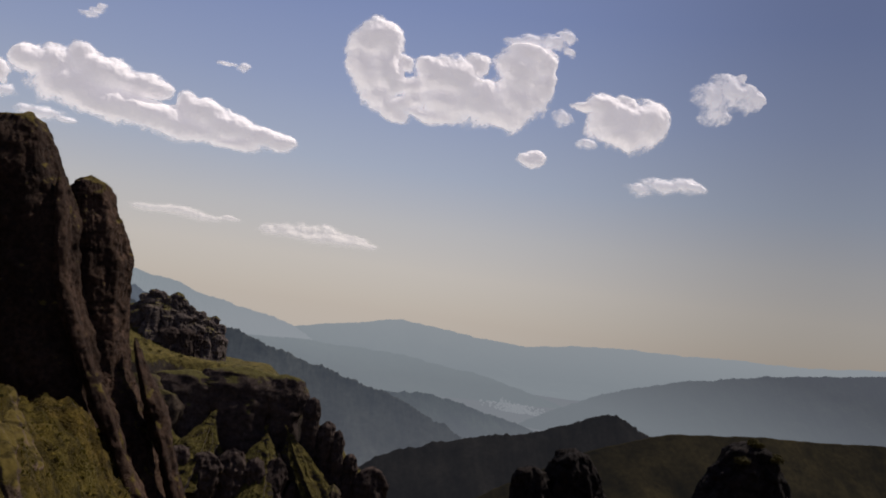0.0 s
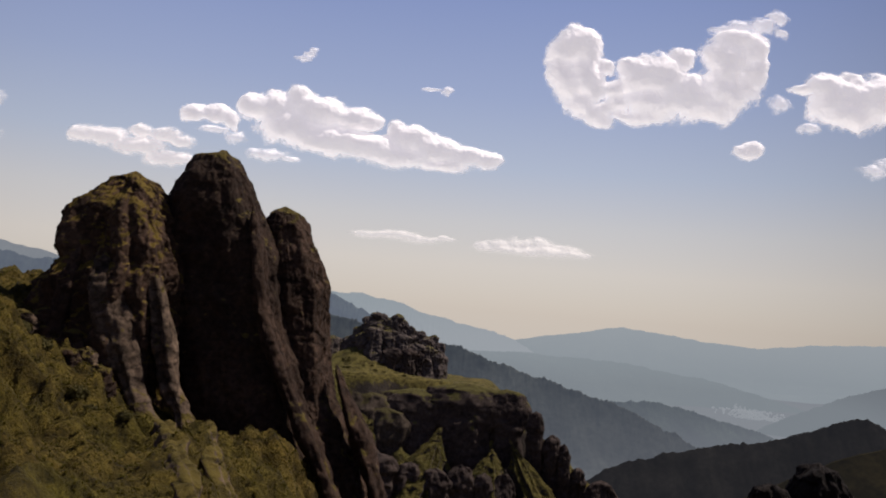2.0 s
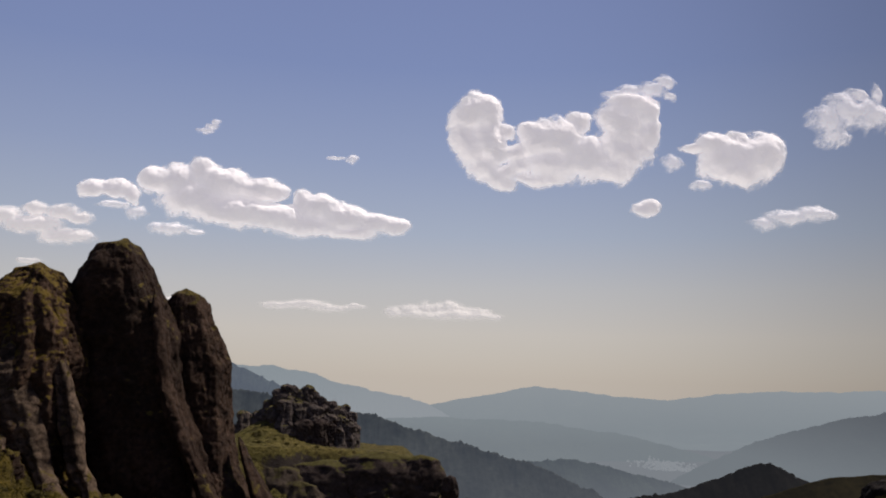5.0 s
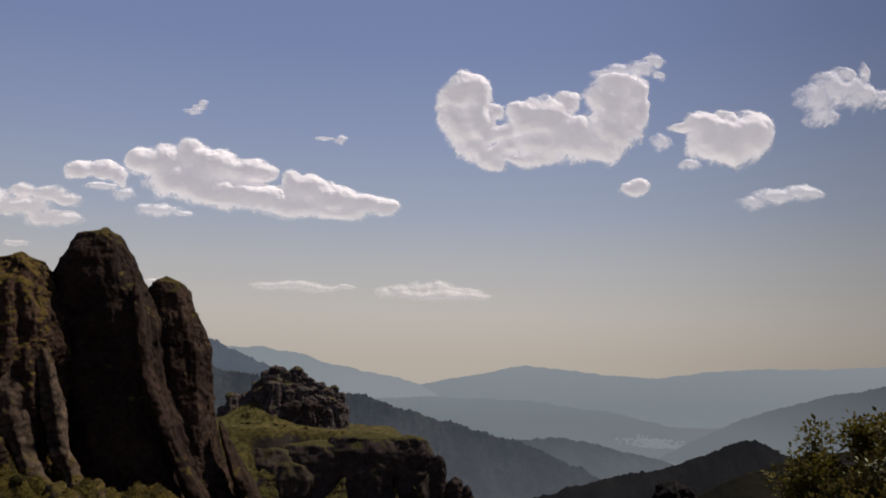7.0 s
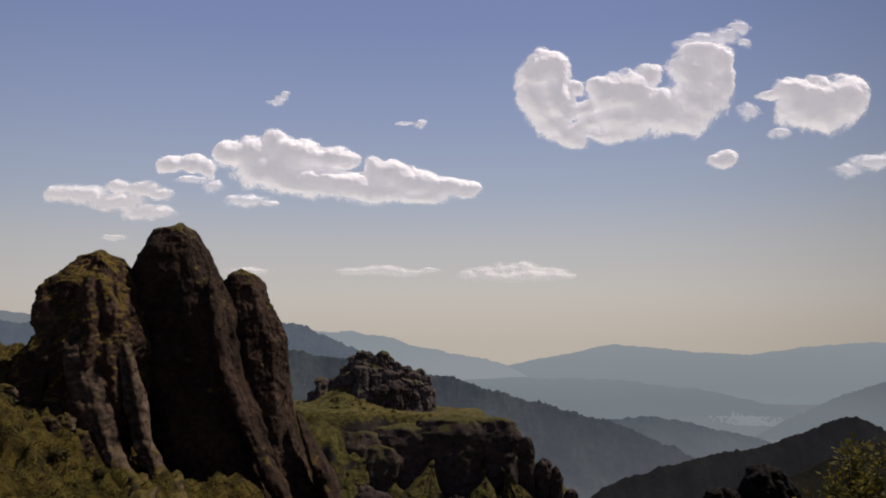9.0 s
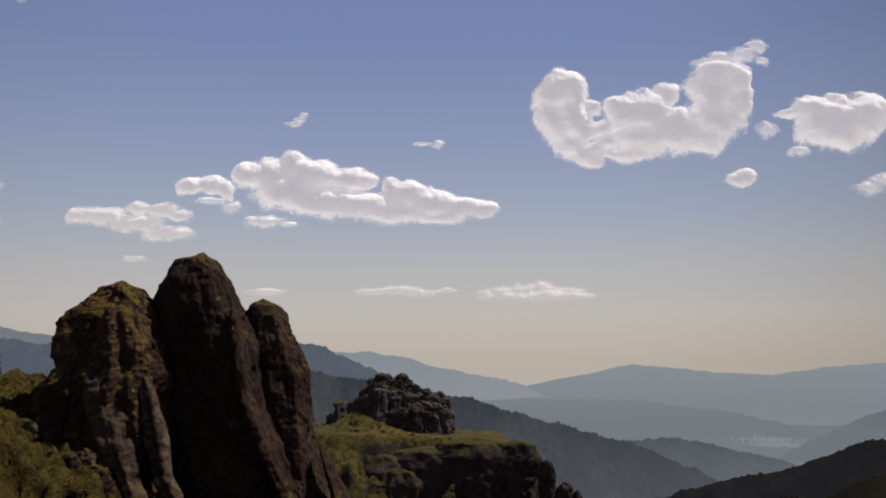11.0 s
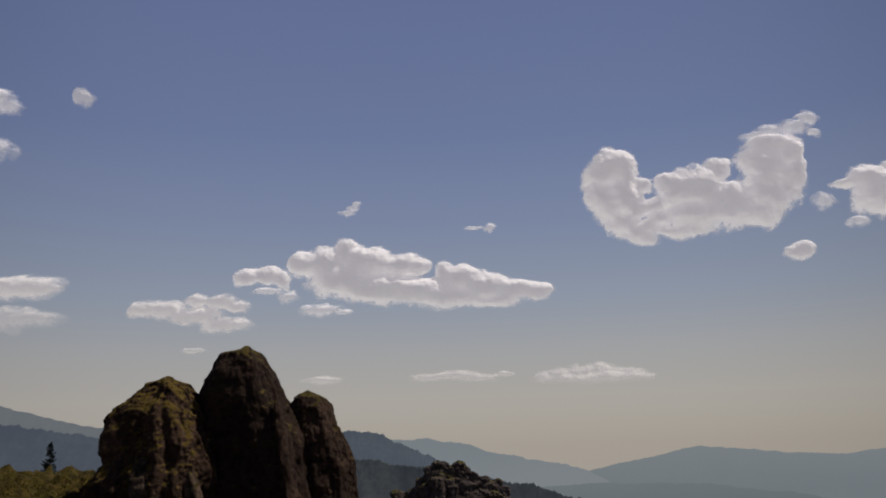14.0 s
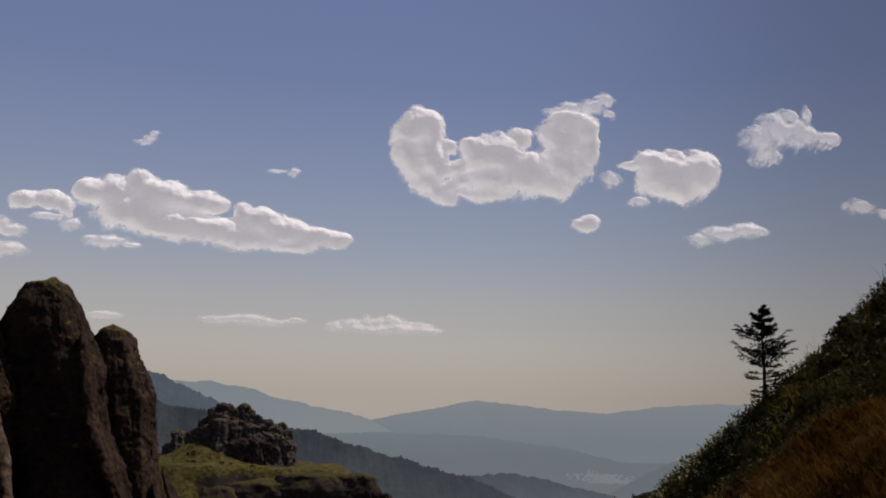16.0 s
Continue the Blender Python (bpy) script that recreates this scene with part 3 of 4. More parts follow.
def rib(parent, label, pts, r0, r1, seed, mat=None):
    """A buttress rib down a tower and out along the turf: a weathered bulge along points (z, x, y) from the top down."""
    p = np.array([(x_, y_, z_) for z_, x_, y_ in pts], float)
    d = np.concatenate([[0], np.cumsum(np.linalg.norm(np.diff(p, axis=0), axis=1))])
    nu, nv = 56, int(d[-1] * 11)
    t = np.linspace(0, d[-1], nv)
    c = np.stack([np.interp(t, d, p[:, k]) for k in range(3)], 1)
    k = 12
    c = np.stack([np.convolve(np.pad(c[:, j], k, mode="edge"), np.ones(2 * k + 1) / (2 * k + 1), "valid") for j in range(3)], 1)
    tan = np.gradient(c, axis=0)
    tan /= np.linalg.norm(tan, axis=1)[:, None]
    side = np.cross(tan, (0.0, 1.0, 0.15))
    side /= np.linalg.norm(side, axis=1)[:, None]
    face = np.cross(side, tan)
    r = (r1 + (r0 - r1) * (1 - t / d[-1]) ** 2) * (0.95 + 0.25 * vnoise(t / 2.2, seed, 0, seed))
    r = np.clip(r, 0.25, None) * np.clip(t / 3.0, 0.05, 1) ** 0.6 * np.sqrt(np.clip((d[-1] - t) / 0.8, 0.02, 1))
    th = np.linspace(0, 2 * np.pi, nu, endpoint=False)
    dirs = 0.85 * np.cos(th)[:, None, None] * side[None] + 1.5 * np.sin(th)[:, None, None] * face[None]
    P = c[None] + dirs * (r[None] * (1 + 0.16 * np.cos(3 * th + seed)[:, None] + 0.12 * np.cos(5 * th - seed)[:, None]))[..., None]
    off = 0.10 * fbm(P[..., 0] * 2.4, P[..., 1] * 2.4, P[..., 2] * 1.6, 4, seed + 6, 0.65) + 0.22 * fbm(P[..., 0] * 0.6, P[..., 1] * 0.7, P[..., 2] * 0.6, 4, seed, 0.55) + 0.14 * (billow(P[..., 0] * 1.5, P[..., 1] * 1.5, P[..., 2] * 1.6, 3, seed + 4) - 0.45) - 0.09 * np.abs(vnoise(P[..., 0] * 1.9, P[..., 1] * 1.9, P[..., 2] * 1.1, seed + 8)) + 0.05
    P = P + dirs * (off * np.clip(r / 0.6, 0.1, 1)[None])[..., None]
    return part("rib", mesh_from("rib", P.reshape(-1, 3), grid_faces(nu, nv, wrap=True)[:, ::-1], mat or M_rock), parent, label)


tower = rock("rock_tower", "fluted conglomerate tower with a grassy cap and ribs coloured as sunlit",
     [(6.9, -19.3, -18.5, 49.5, 0.7), (6.5, -19.9, -17.8, 49.5, 1.6), (5.9, -20.6, -17.2, 49.5, 2.2), (5.3, -21.4, -16.8, 49.5, 2.8), (4.65, -22.0, -16.4, 49.5, 3.2), (3.4, -22.2, -15.7, 49.3, 3.5), (2.8, -22.1, -15.5, 49.2, 3.6), (2.2, -21.7, -15.4, 49.2, 3.7),
      (1.7, -22.0, -15.3, 49, 3.8), (1.1, -22.5, -15.3, 49, 4.0), (0.0, -23.1, -15.2, 49, 4.0), (-2, -22.6, -15.2, 48.6, 4.0), (-4.5, -21.2, -14.8, 48, 3.6), (-8, -19.2, -13.8, 47.4, 3.4), (-12, -17.2, -12.2, 46.6, 3.2), (-16, -15.5, -10.5, 46, 3.2)],
     M_mossy, 11, group="rock towers", nu=360, nv=400, flute=0.17, lump=0.95, grain=0.22)
rib(tower, "pale sunlit rib", [(3.6, -19.1, 47.2), (1.4, -18.5, 46.3), (-0.3, -17.9, 45.9), (-2.6, -16.8, 45.5), (-4.2, -15.9, 44.8)] + [(float(height(x_, y_)) + 0.2, x_, y_) for x_, y_ in ((-14.9, 43.3), (-13.4, 40.2), (-11.9, 36.4), (-10.5, 32.4), (-9.2, 29.3), (-8.2, 27.0))], 0.84, 0.26, 101, M_pale_lit)
rib(tower, "pale sunlit rib", [(2.4, -16.8, 47.2), (1.2, -16.4, 46.9), (-0.9, -15.7, 46.6), (-3.0, -15.2, 46.0), (-4.9, -13.9, 45.5)] + [(float(height(x_, y_)) + 0.2, x_, y_) for x_, y_ in ((-12.7, 42.4), (-11.6, 39.4), (-10.6, 36.7), (-9.7, 34.8), (-8.9, 33.2))], 0.62, 0.22, 102, M_pale_lit)
rib(tower, "mossy rib", [(4.4, -20.2, 47.2), (2.5, -20.1, 46.6), (0, -20.3, 45.9), (-2.4, -20.3, 45.4)], 0.45, 0.4, 103)
tower = rock("rock_tower", "tallest conglomerate tower with a rounded summit, coloured as in shade",
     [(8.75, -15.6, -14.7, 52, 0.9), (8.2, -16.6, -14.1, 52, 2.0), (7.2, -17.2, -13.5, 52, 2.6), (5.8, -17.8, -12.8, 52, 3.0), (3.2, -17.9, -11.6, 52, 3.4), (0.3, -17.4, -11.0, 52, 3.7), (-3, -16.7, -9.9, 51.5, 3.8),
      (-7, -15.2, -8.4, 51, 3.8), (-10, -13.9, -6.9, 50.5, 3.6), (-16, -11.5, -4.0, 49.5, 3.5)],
     M_rock_shaded, 23, group="rock towers", nu=330, nv=380, flute=0.05, lump=0.55, grain=0.13)
rib(tower, "knobbly rib along the edge", [(6.0, -13.0, 50.2), (3.0, -12.4, 49.6), (0, -11.7, 49.0), (-3, -10.3, 48.6), (-6, -8.6, 48.2), (-9.5, -6.7, 47.8), (-15, -3.9, 47.2)], 0.4, 0.5, 104)
tower = rock("rock_tower", "slender rock tower leaning against the taller one",
     [(6.2, -12.6, -11.5, 54, 0.8), (5.9, -13.0, -11.0, 54, 1.4), (5.2, -13.3, -10.5, 54, 1.8), (3.4, -13.3, -9.7, 54, 2.3), (1.7, -13.2, -9.0, 54, 2.5), (-0.6, -12.8, -8.9, 54, 2.6), (-4, -12.0, -8.3, 53.5, 2.6),
      (-7, -10.6, -6.6, 53, 2.6), (-9.4, -9.7, -5.6, 52.5, 2.6), (-16, -7.2, -2.4, 51.5, 2.6)],
     M_rock, 31, group="rock towers", nu=290, nv=360, flute=0.06, lump=0.55, grain=0.15)
rib(tower, "grassy outer rib", [(-2.0, -8.4, 52.6), (-4.2, -7.5, 52.0), (-7, -6.1, 51.5), (-9.6, -5.1, 51.0), (-15, -2.8, 50.2)], 0.4, 0.6, 105)


def crag(x0, x1, ztop, zbot, y, d, seed, mat=None, label="weathered crag of dark conglomerate", lean=0.0, size=3.0, name="crag", top=0.55, lump=0.9, zf=0.5):
    """One block of the far cliffs."""
    w, h, m = x1 - x0, ztop - zbot, (x0 + x1) / 2
    rows = [(ztop, m - top * w * 0.22, m + top * w * 0.22, y, d * 0.25), (ztop - 0.04 * h, m - top * w * 0.5, m + top * w * 0.5, y, d * 0.5), (ztop - 0.14 * h, m - (top * 0.5 + 0.18) * w, m + (top * 0.5 + 0.18) * w, y, d * 0.8),
            (ztop - 0.35 * h, x0 + 0.03 * w + lean * 0.5, x1 - 0.03 * w + lean * 0.5, y - 0.3, d), (ztop - 0.65 * h, x0 - 0.08 * w + lean, x1 + 0.08 * w + lean, y - 0.8, d * 1.15), (zbot, x0 - 0.2 * w + lean * 2, x1 + 0.2 * w + lean * 2, y - 2, d * 1.4)]
    return rock(name, label, rows, mat or M_crag, seed, "crag", "crags on the hill", nu=90, nv=90, size=size, flute=0.12, lump=lump, grain=0.17, zf=zf)


rock("crag", "jagged crown of grey conglomerate above the grass ledge",
     [(-3.4, -26.6, -18.4, 298, 1.4), (-4.8, -29.5, -16.2, 298, 2.6), (-7.0, -31.6, -12.6, 298, 3.8), (-9.4, -33.5, -6.4, 298, 4.6), (-12.4, -38.5, -3.8, 298, 4.8), (-17, -42.0, -2.8, 298, 5.0), (-27, -46, -2.0, 298, 5.4)],
     M_crag_lit, 43, "crag", "crags on the hill", nu=300, nv=170, flute=0.22, lump=1.0, grain=0.26, power=2.0, size=2.6, zf=0.9)
pick = random.Random(8)
TEETH = [(-45.5, -18.0, 1.7), (-42.6, -15.0, 1.7), (-39.6, -10.4, 1.9), (-37.2, -12.4, 1.5), (-34.6, -10.6, 1.5), (-31.6, -6.8, 1.7), (-28.6, -3.2, 1.6), (-26.2, -1.7, 1.5), (-24.0, -2.0, 1.5), (-21.6, -3.4, 1.4),
         (-19.4, -1.9, 1.6), (-17.0, -3.4, 1.4), (-14.8, -5.4, 1.4), (-12.6, -7.9, 1.1), (-11.0, -6.6, 1.2), (-8.8, -8.5, 1.1), (-6.6, -7.8, 1.5), (-4.4, -10.2, 1.3), (-3.2, -14.0, 1.2)]
for i, (cx_, zt, hw) in enumerate(TEETH):
    crag(cx_ - hw * 1.15, cx_ + hw * 1.15, zt, zt - 9, 298 - pick.uniform(0, 1.6), hw * 1.5, 40 + i, M_crag_lit, label="rounded tooth of grey conglomerate on the crown", size=1.6, top=pick.uniform(0.75, 1.05), lump=0.9, zf=1.0, lean=pick.uniform(-0.4, 0.4))
for i, (cx_, zt, hw) in enumerate([(-29.8, -8.6, 1.7), (-25.6, -6.6, 2.1), (-21.0, -6.8, 2.1), (-16.6, -8.0, 2.0), (-12.4, -10.6, 1.8), (-8.2, -11.4, 1.9), (-5.2, -13.4, 1.5)]):
    crag(cx_ - hw * 1.35, cx_ + hw * 1.35, zt, zt - 11, 294.6 - pick.uniform(0, 1.2), hw * 1.6, 140 + i, M_crag_lit, label="rounded buttress of grey conglomerate on the crown", size=2.0, top=pick.uniform(0.8, 1.1), lump=1.0, zf=1.0, lean=pick.uniform(-0.4, 0.4))
for i, (cx_, zt, hw, y_) in enumerate([(-19.6, -12.4, 3.0, 290.5), (-14.2, -12.6, 2.6, 290.5), (-11.2, -13.2, 1.8, 291)]):
    crag(cx_ - hw, cx_ + hw, zt, -27, y_, hw, 90 + i, M_crag, label="dark rounded buttress below the crown of crags", size=2.2, top=0.9, lump=0.9, zf=0.8)
crag(-5, 14, -21.4, -62, 278, 8.5, 60, M_cliff, top=1.3, size=3.5, lump=0.6)
crag(11.5, 22.6, -22.1, -62, 277, 6, 61, M_cliff, top=1.05, size=2.5, lump=0.7)
crag(22.8, 28.6, -27.0, -58, 270, 2.8, 62, top=0.8, size=1.4, label="blocky rock needle beside the cliff", name="rock_needle")
crag(27.8, 34.0, -33.6, -66, 269, 4, 63, top=0.7, size=1.8, lump=1.1)
crag(31.5, 37.0, -35.6, -66, 267, 3.5, 73, top=0.5, size=1.6, lump=1.1)
crag(35, 42, -42.0, -75, 266, 4, 64, top=0.5, size=1.8, lump=1.1)
crag(39.5, 50.5, -44.6, -80, 264, 5, 65, top=0.7, size=2.2, lump=1.1)
crag(-20, -3, -23.8, -66, 277, 8, 66, M_cliff, top=1.2, size=3.0, lump=0.7)
crag(-36, -18, -25.2, -66, 275, 8, 67, M_ledge, top=1.0, size=3.0, lump=0.75)
crag(-26, -12, -29.5, -66, 271, 6, 68, M_ledge, top=0.8, size=2.5, lump=0.75)
crag(-52, -34, -24.6, -66, 276, 8, 69, M_ledge, top=1.0, size=3.0, lump=0.75)
crag(27, 40, -50, -105, 260, 8, 72, M_ledge, size=3, top=0.5, lump=1.2, lean=2)
for i, (x0_, x1_, zt, h_, y_, d_, tp) in enumerate([(-15, -6, -45, 26, 261, 5, 0.5), (-30, -16, -40, 30, 264, 6, 0.5), (-42, -27, -38, 30, 266, 6, 0.6), (2, 9, -46, 26, 262, 4, 0.4), (28.5, 34, -51, 24, 264, 3, 0.4),
                                                  (-26, -13, -41.0, 30, 258, 6, 0.8), (-14.5, -6.0, -42.6, 30, 258, 4.5, 0.8), (-7.5, 1.5, -43.6, 30, 257, 4.5, 0.8), (0.0, 8.5, -42.5, 30, 259, 4, 0.8), (7.5, 14, -44.2, 30, 259, 3.5, 0.8), (13, 20, -43.6, 30, 260, 3.5, 0.7), (19, 25, -50, 28, 260, 3.5, 0.5)]):
    crag(x0_, x1_, zt, zt - h_, y_, d_, 120 + i, M_crag, label="low dark crag under the cliff", size=2.2, top=tp, lump=1.0, zf=0.9)
for i, (xc, zt, yt, wide_, run_, drift) in enumerate([(-2.2, -34.0, 268, 1.25, 0.6, -0.35), (13.4, -38.0, 268, 1.35, 0.55, -0.1), (18.0, -36.0, 269, 1.15, 0.5, 0.6), (-22.0, -31.5, 270, 1.4, 0.6, -0.5)]):
    rows = [(zt - dz, xc + drift * dz - hw * wide_, xc + drift * dz + hw * wide_, yt - run_ * dz, 0.6 + 0.3 * dz * wide_) for dz, hw in ((0, 0.4), (1.5, 0.7), (3.5, 1.6), (6, 3.0), (8.5, 4.2), (20, 5.5))]
    rock("grassy_spur", "steep triangle of olive grass among the dark cliffs", rows, M_patch, 200 + i, "spur", "grassy spurs", nu=110, nv=110, flute=0.26, lump=0.8, grain=0.12, power=2.0, size=2.2, zf=0.7)
rock("crag", "dark boulder crag below the meadow shoulder", [(-8.4, 26.5, 27.8, 75, 0.8), (-8.9, 25.6, 28.5, 75, 1.6), (-10.3, 24.8, 29.4, 75, 2.2), (-12.2, 24.2, 30.3, 75, 2.6), (-20, 22.4, 32.4, 74, 4)],
     M_bare, 81, "crag", nu=140, nv=120, flute=0.16)
rock("crag", "dark boulder crag below the meadow shoulder", [(-10.1, 22.3, 23.5, 74, 0.7), (-10.6, 21.7, 24.2, 74, 1.2), (-12.2, 21.2, 25.0, 74, 1.7), (-20, 19.5, 27, 73, 3)], M_bare, 83, "crag", nu=110, nv=100, flute=0.16)
rock("crag", "small crag overgrown with dark shrubs", [(-6.2, 43.4, 44.6, 75, 0.8), (-7.0, 42, 46.2, 75, 2), (-9, 40.6, 47.6, 75, 2.5), (-12, 39, 49, 75, 3), (-20, 36, 52, 74, 4)],
     M_bare, 82, "crag", nu=120, nv=120)


# ---- outcrops in the turf below the towers ----
pick = random.Random(33)
for i, (x_, y_, w_, h_) in enumerate([(-20.0, 45.6, 0.7, 0.9), (-19.3, 45.2, 0.6, 0.7), (-20.9, 45.8, 0.8, 0.7), (-18.4, 44.4, 0.6, 0.6), (-17.2, 42.8, 0.7, 0.5), (-18.9, 43.4, 0.5, 0.4), (-21.9, 45.2, 0.9, 0.6), (-15.6, 39.8, 0.5, 0.35), (-22.8, 46.6, 0.8, 0.8), (-13.4, 44.2, 0.6, 0.6), (-12.4, 42.6, 0.5, 0.4)]):
    zg = float(height(x_, y_))
    rock("outcrop", "weathered conglomerate outcrop in the turf", [(zg + h_, x_ - 0.35 * w_, x_ + 0.35 * w_, y_, 0.3 * w_), (zg + 0.75 * h_, x_ - 0.8 * w_, x_ + 0.8 * w_, y_, 0.7 * w_), (zg + 0.3 * h_, x_ - 1.1 * w_, x_ + 1.1 * w_, y_, w_), (zg - 0.8, x_ - 1.5 * w_, x_ + 1.5 * w_, y_, 1.4 * w_)],
         M_pale_lit if i % 3 == 0 else M_rock, 400 + i, "rock", "outcrops in the turf", nu=48, nv=40, size=0.5, lump=1.0, grain=0.35, zf=1.0)


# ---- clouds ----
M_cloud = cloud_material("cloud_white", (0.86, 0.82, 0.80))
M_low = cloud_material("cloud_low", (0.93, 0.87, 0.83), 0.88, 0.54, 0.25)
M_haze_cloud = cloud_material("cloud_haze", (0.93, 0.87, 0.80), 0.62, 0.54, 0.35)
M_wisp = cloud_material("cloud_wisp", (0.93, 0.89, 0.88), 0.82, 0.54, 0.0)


def cloud(label, blobs, mat=None, seed=1, dist=4450.0, ragged=0.5, step=6.0, fade=0.08):
    """A fair-weather cloud: puffs (x, z, half width, half height) in metres at that distance, each swelling towards the viewer, with a knobbly surface and a torn rim."""
    dense = {M_wisp: 0.55, M_haze_cloud: 0.6, M_low: 0.75}.get(mat, 1.0)
    b = np.array(blobs, float) * ((1, 1, 1.08, 1.1) if mat is None else (1, 1, 1.18, 1.2))
    step = step if np.median(b[:, 3]) > 70 else step * 0.6
    pad = 70
    x0, x1 = (b[:, 0] - b[:, 2]).min() - pad, (b[:, 0] + b[:, 2]).max() + pad
    z0, z1 = (b[:, 1] - b[:, 3]).min() - pad, (b[:, 1] + b[:, 3]).max() + pad
    x, z = np.arange(x0, x1, step), np.arange(z0, z1, step)
    X, Z = np.meshgrid(x, z, indexing="ij")
    lobe = float(np.median(np.sqrt(b[:, 2] * b[:, 3])))
    amp, wave = min(26.0, 0.30 * float(np.median(b[:, 3]))), min(110.0, 1.0 * lobe)
    wx = X + amp * 1.3 * fbm(X / wave, Z / wave, seed, 5, seed, 0.55)
    wz = Z + amp * fbm(X / wave, Z / wave, seed + 5, 5, seed + 40, 0.55)
    F, swell = np.full(X.shape, -9.0), np.zeros(X.shape)
    for bx, bz, rx, rz in b:
        q = 1 - ((wx - bx) / rx) ** 2 - ((wz - bz) / rz) ** 2
        F = smax(F, q, 0.3)
        swell = swell + (0.62 * math.sqrt(rx * rz) * np.clip(q, 0, 1)) ** 4
    heads = billow(X / min(120.0, 1.3 * lobe), Z / min(120.0, 1.1 * lobe), seed, 3, seed + 3)
    rim = np.clip(1 - np.abs(F) / 0.9, 0, 1)
    F = F + 2.0 * ragged * rim * (0.85 * fbm(X / min(60.0, 0.8 * lobe), Z / min(52.0, 0.65 * lobe), seed, 6, seed + 7, 0.68) + 0.5 * (heads - 0.42))
    F = F - fade * np.clip((b[:, 1].mean() - Z) / np.median(b[:, 3]), 0, 2)
    # the underside melts away, the crown stays crisp
    under = np.clip(np.gradient(F, step, axis=1) * lobe * 0.8, 0, 1) * np.clip((0.7 - F) / 0.6, 0, 1)
    F = np.where(F > 0, F * (1 - 0.3 * under), F)
    puff = swell ** 0.25 + 0.13 * min(lobe, 110.0) * heads * np.clip(F * 2.5, 0, 1)
    keep = F > -0.3
    lab = np.where(keep, np.arange(F.size).reshape(F.shape), -1)
    while True:
        q = np.pad(lab, 1, constant_values=-1)
        nxt = np.where(keep, np.maximum.reduce([lab, q[2:, 1:-1], q[:-2, 1:-1], q[1:-1, 2:], q[1:-1, :-2]]), -1)
        if (nxt == lab).all():
            break
        lab = nxt
    ids, cnt = np.unique(lab[keep], return_counts=True)
    keep &= np.isin(lab, ids[cnt == cnt.max()])
    idx = -np.ones(X.shape, int)
    use = keep[:-1, :-1] & keep[1:, :-1] & keep[1:, 1:] & keep[:-1, 1:]
    mark = np.zeros(X.shape, bool)
    for di in (0, 1):
        for dj in (0, 1):
            mark[di:di + use.shape[0], dj:dj + use.shape[1]] |= use
    idx[mark] = np.arange(mark.sum())
    v = np.stack([X[mark], dist - puff[mark], Z[mark]], -1)
    i, j = np.where(use)
    f = np.stack([idx[i, j], idx[i + 1, j], idx[i + 1, j + 1], idx[i, j + 1]], -1)
    me = mesh_from("cloud", v, f, mat or M_cloud)
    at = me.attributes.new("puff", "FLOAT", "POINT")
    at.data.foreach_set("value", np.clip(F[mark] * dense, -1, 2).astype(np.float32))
    return tagged(new("cloud", me), label, "cloud", "fair-weather clouds")


cloud("large bright cumulus with two rounded heads",
      [(745, 1180, 70, 66), (772, 1105, 84, 58), (609, 1361, 82, 112), (632, 1282, 66, 80), (480, 1210, 90, 95), (585, 1235, 109, 110), (640, 1165, 84, 82), (655, 1030, 110, 62), (720, 1070, 70, 50), (700, 1290, 52, 42), (1470, 1310, 66, 110), (1440, 1430, 80, 90), (531, 1385, 117, 110), (476, 1337, 90, 95), (578, 1432, 78, 60), (448, 1235, 70, 87), (515, 1156, 90, 82), (593, 1077, 103, 66), (694, 998, 93, 44), (865, 1235, 117, 104), (819, 1285, 81, 57), (974, 1251, 140, 134), (1083, 1342, 75, 73), (943, 1109, 171, 91), (1114, 1156, 171, 134), (1301, 1345, 140, 139), (1332, 1471, 121, 66), (1317, 1188, 148, 134), (1429, 1259, 70, 120), (1239, 1093, 168, 76), (897, 1033, 187, 44)], None, 3, ragged=0.42)
cloud("torn wisp above the large cumulus",
      [(1372, 1532, 81, 41), (1478, 1552, 93, 54), (1560, 1600, 54, 44), (1585, 1526, 47, 27), (1285, 1518, 62, 28), (1470, 1478, 62, 46)], M_wisp, 4, ragged=0.9)
cloud("long flat-based cumulus bank",
      [(-1076, 945, 96, 79), (-952, 945, 140, 88), (-841, 1005, 71, 69), (-735, 942, 171, 88), (-580, 921, 136, 71), (-484, 907, 71, 47), (-859, 850, 202, 98), (-704, 800, 279, 88), (-487, 787, 233, 82), (-344, 866, 59, 66), (-262, 835, 140, 79), (-122, 791, 155, 73), (12, 762, 140, 63), (133, 750, 96, 44), (-316, 740, 217, 66), (-84, 712, 171, 44)], None, 5, ragged=0.40)
cloud("small cumulus beside the long bank",
      [(-1371, 887, 85, 57), (-1262, 887, 93, 57), (-1182, 863, 47, 52)], None, 6, ragged=0.5)
cloud("low cumulus behind the rock towers",
      [(-1929, 740, 93, 44), (-1805, 737, 109, 50), (-1635, 780, 65, 39), (-1511, 764, 90, 47), (-1430, 731, 65, 38), (-1635, 693, 174, 50), (-1480, 642, 143, 44)], M_low, 7, ragged=0.5)
cloud("small scraps of torn white cloud",
      [(-1154, 778, 65, 32), (-1270, 816, 84, 17), (-1549, 882, 56, 28)], M_wisp, 8, ragged=0.6)
cloud("thin scrap of cloud under the long bank",
      [(-983, 704, 115, 32), (-875, 693, 53, 17)], M_wisp, 26, ragged=0.6)
cloud("thin wisp of cloud",
      [(-845, 1215, 46, 15), (-812, 1238, 34, 16), (-796, 1262, 22, 18)], M_wisp, 9, ragged=0.7)
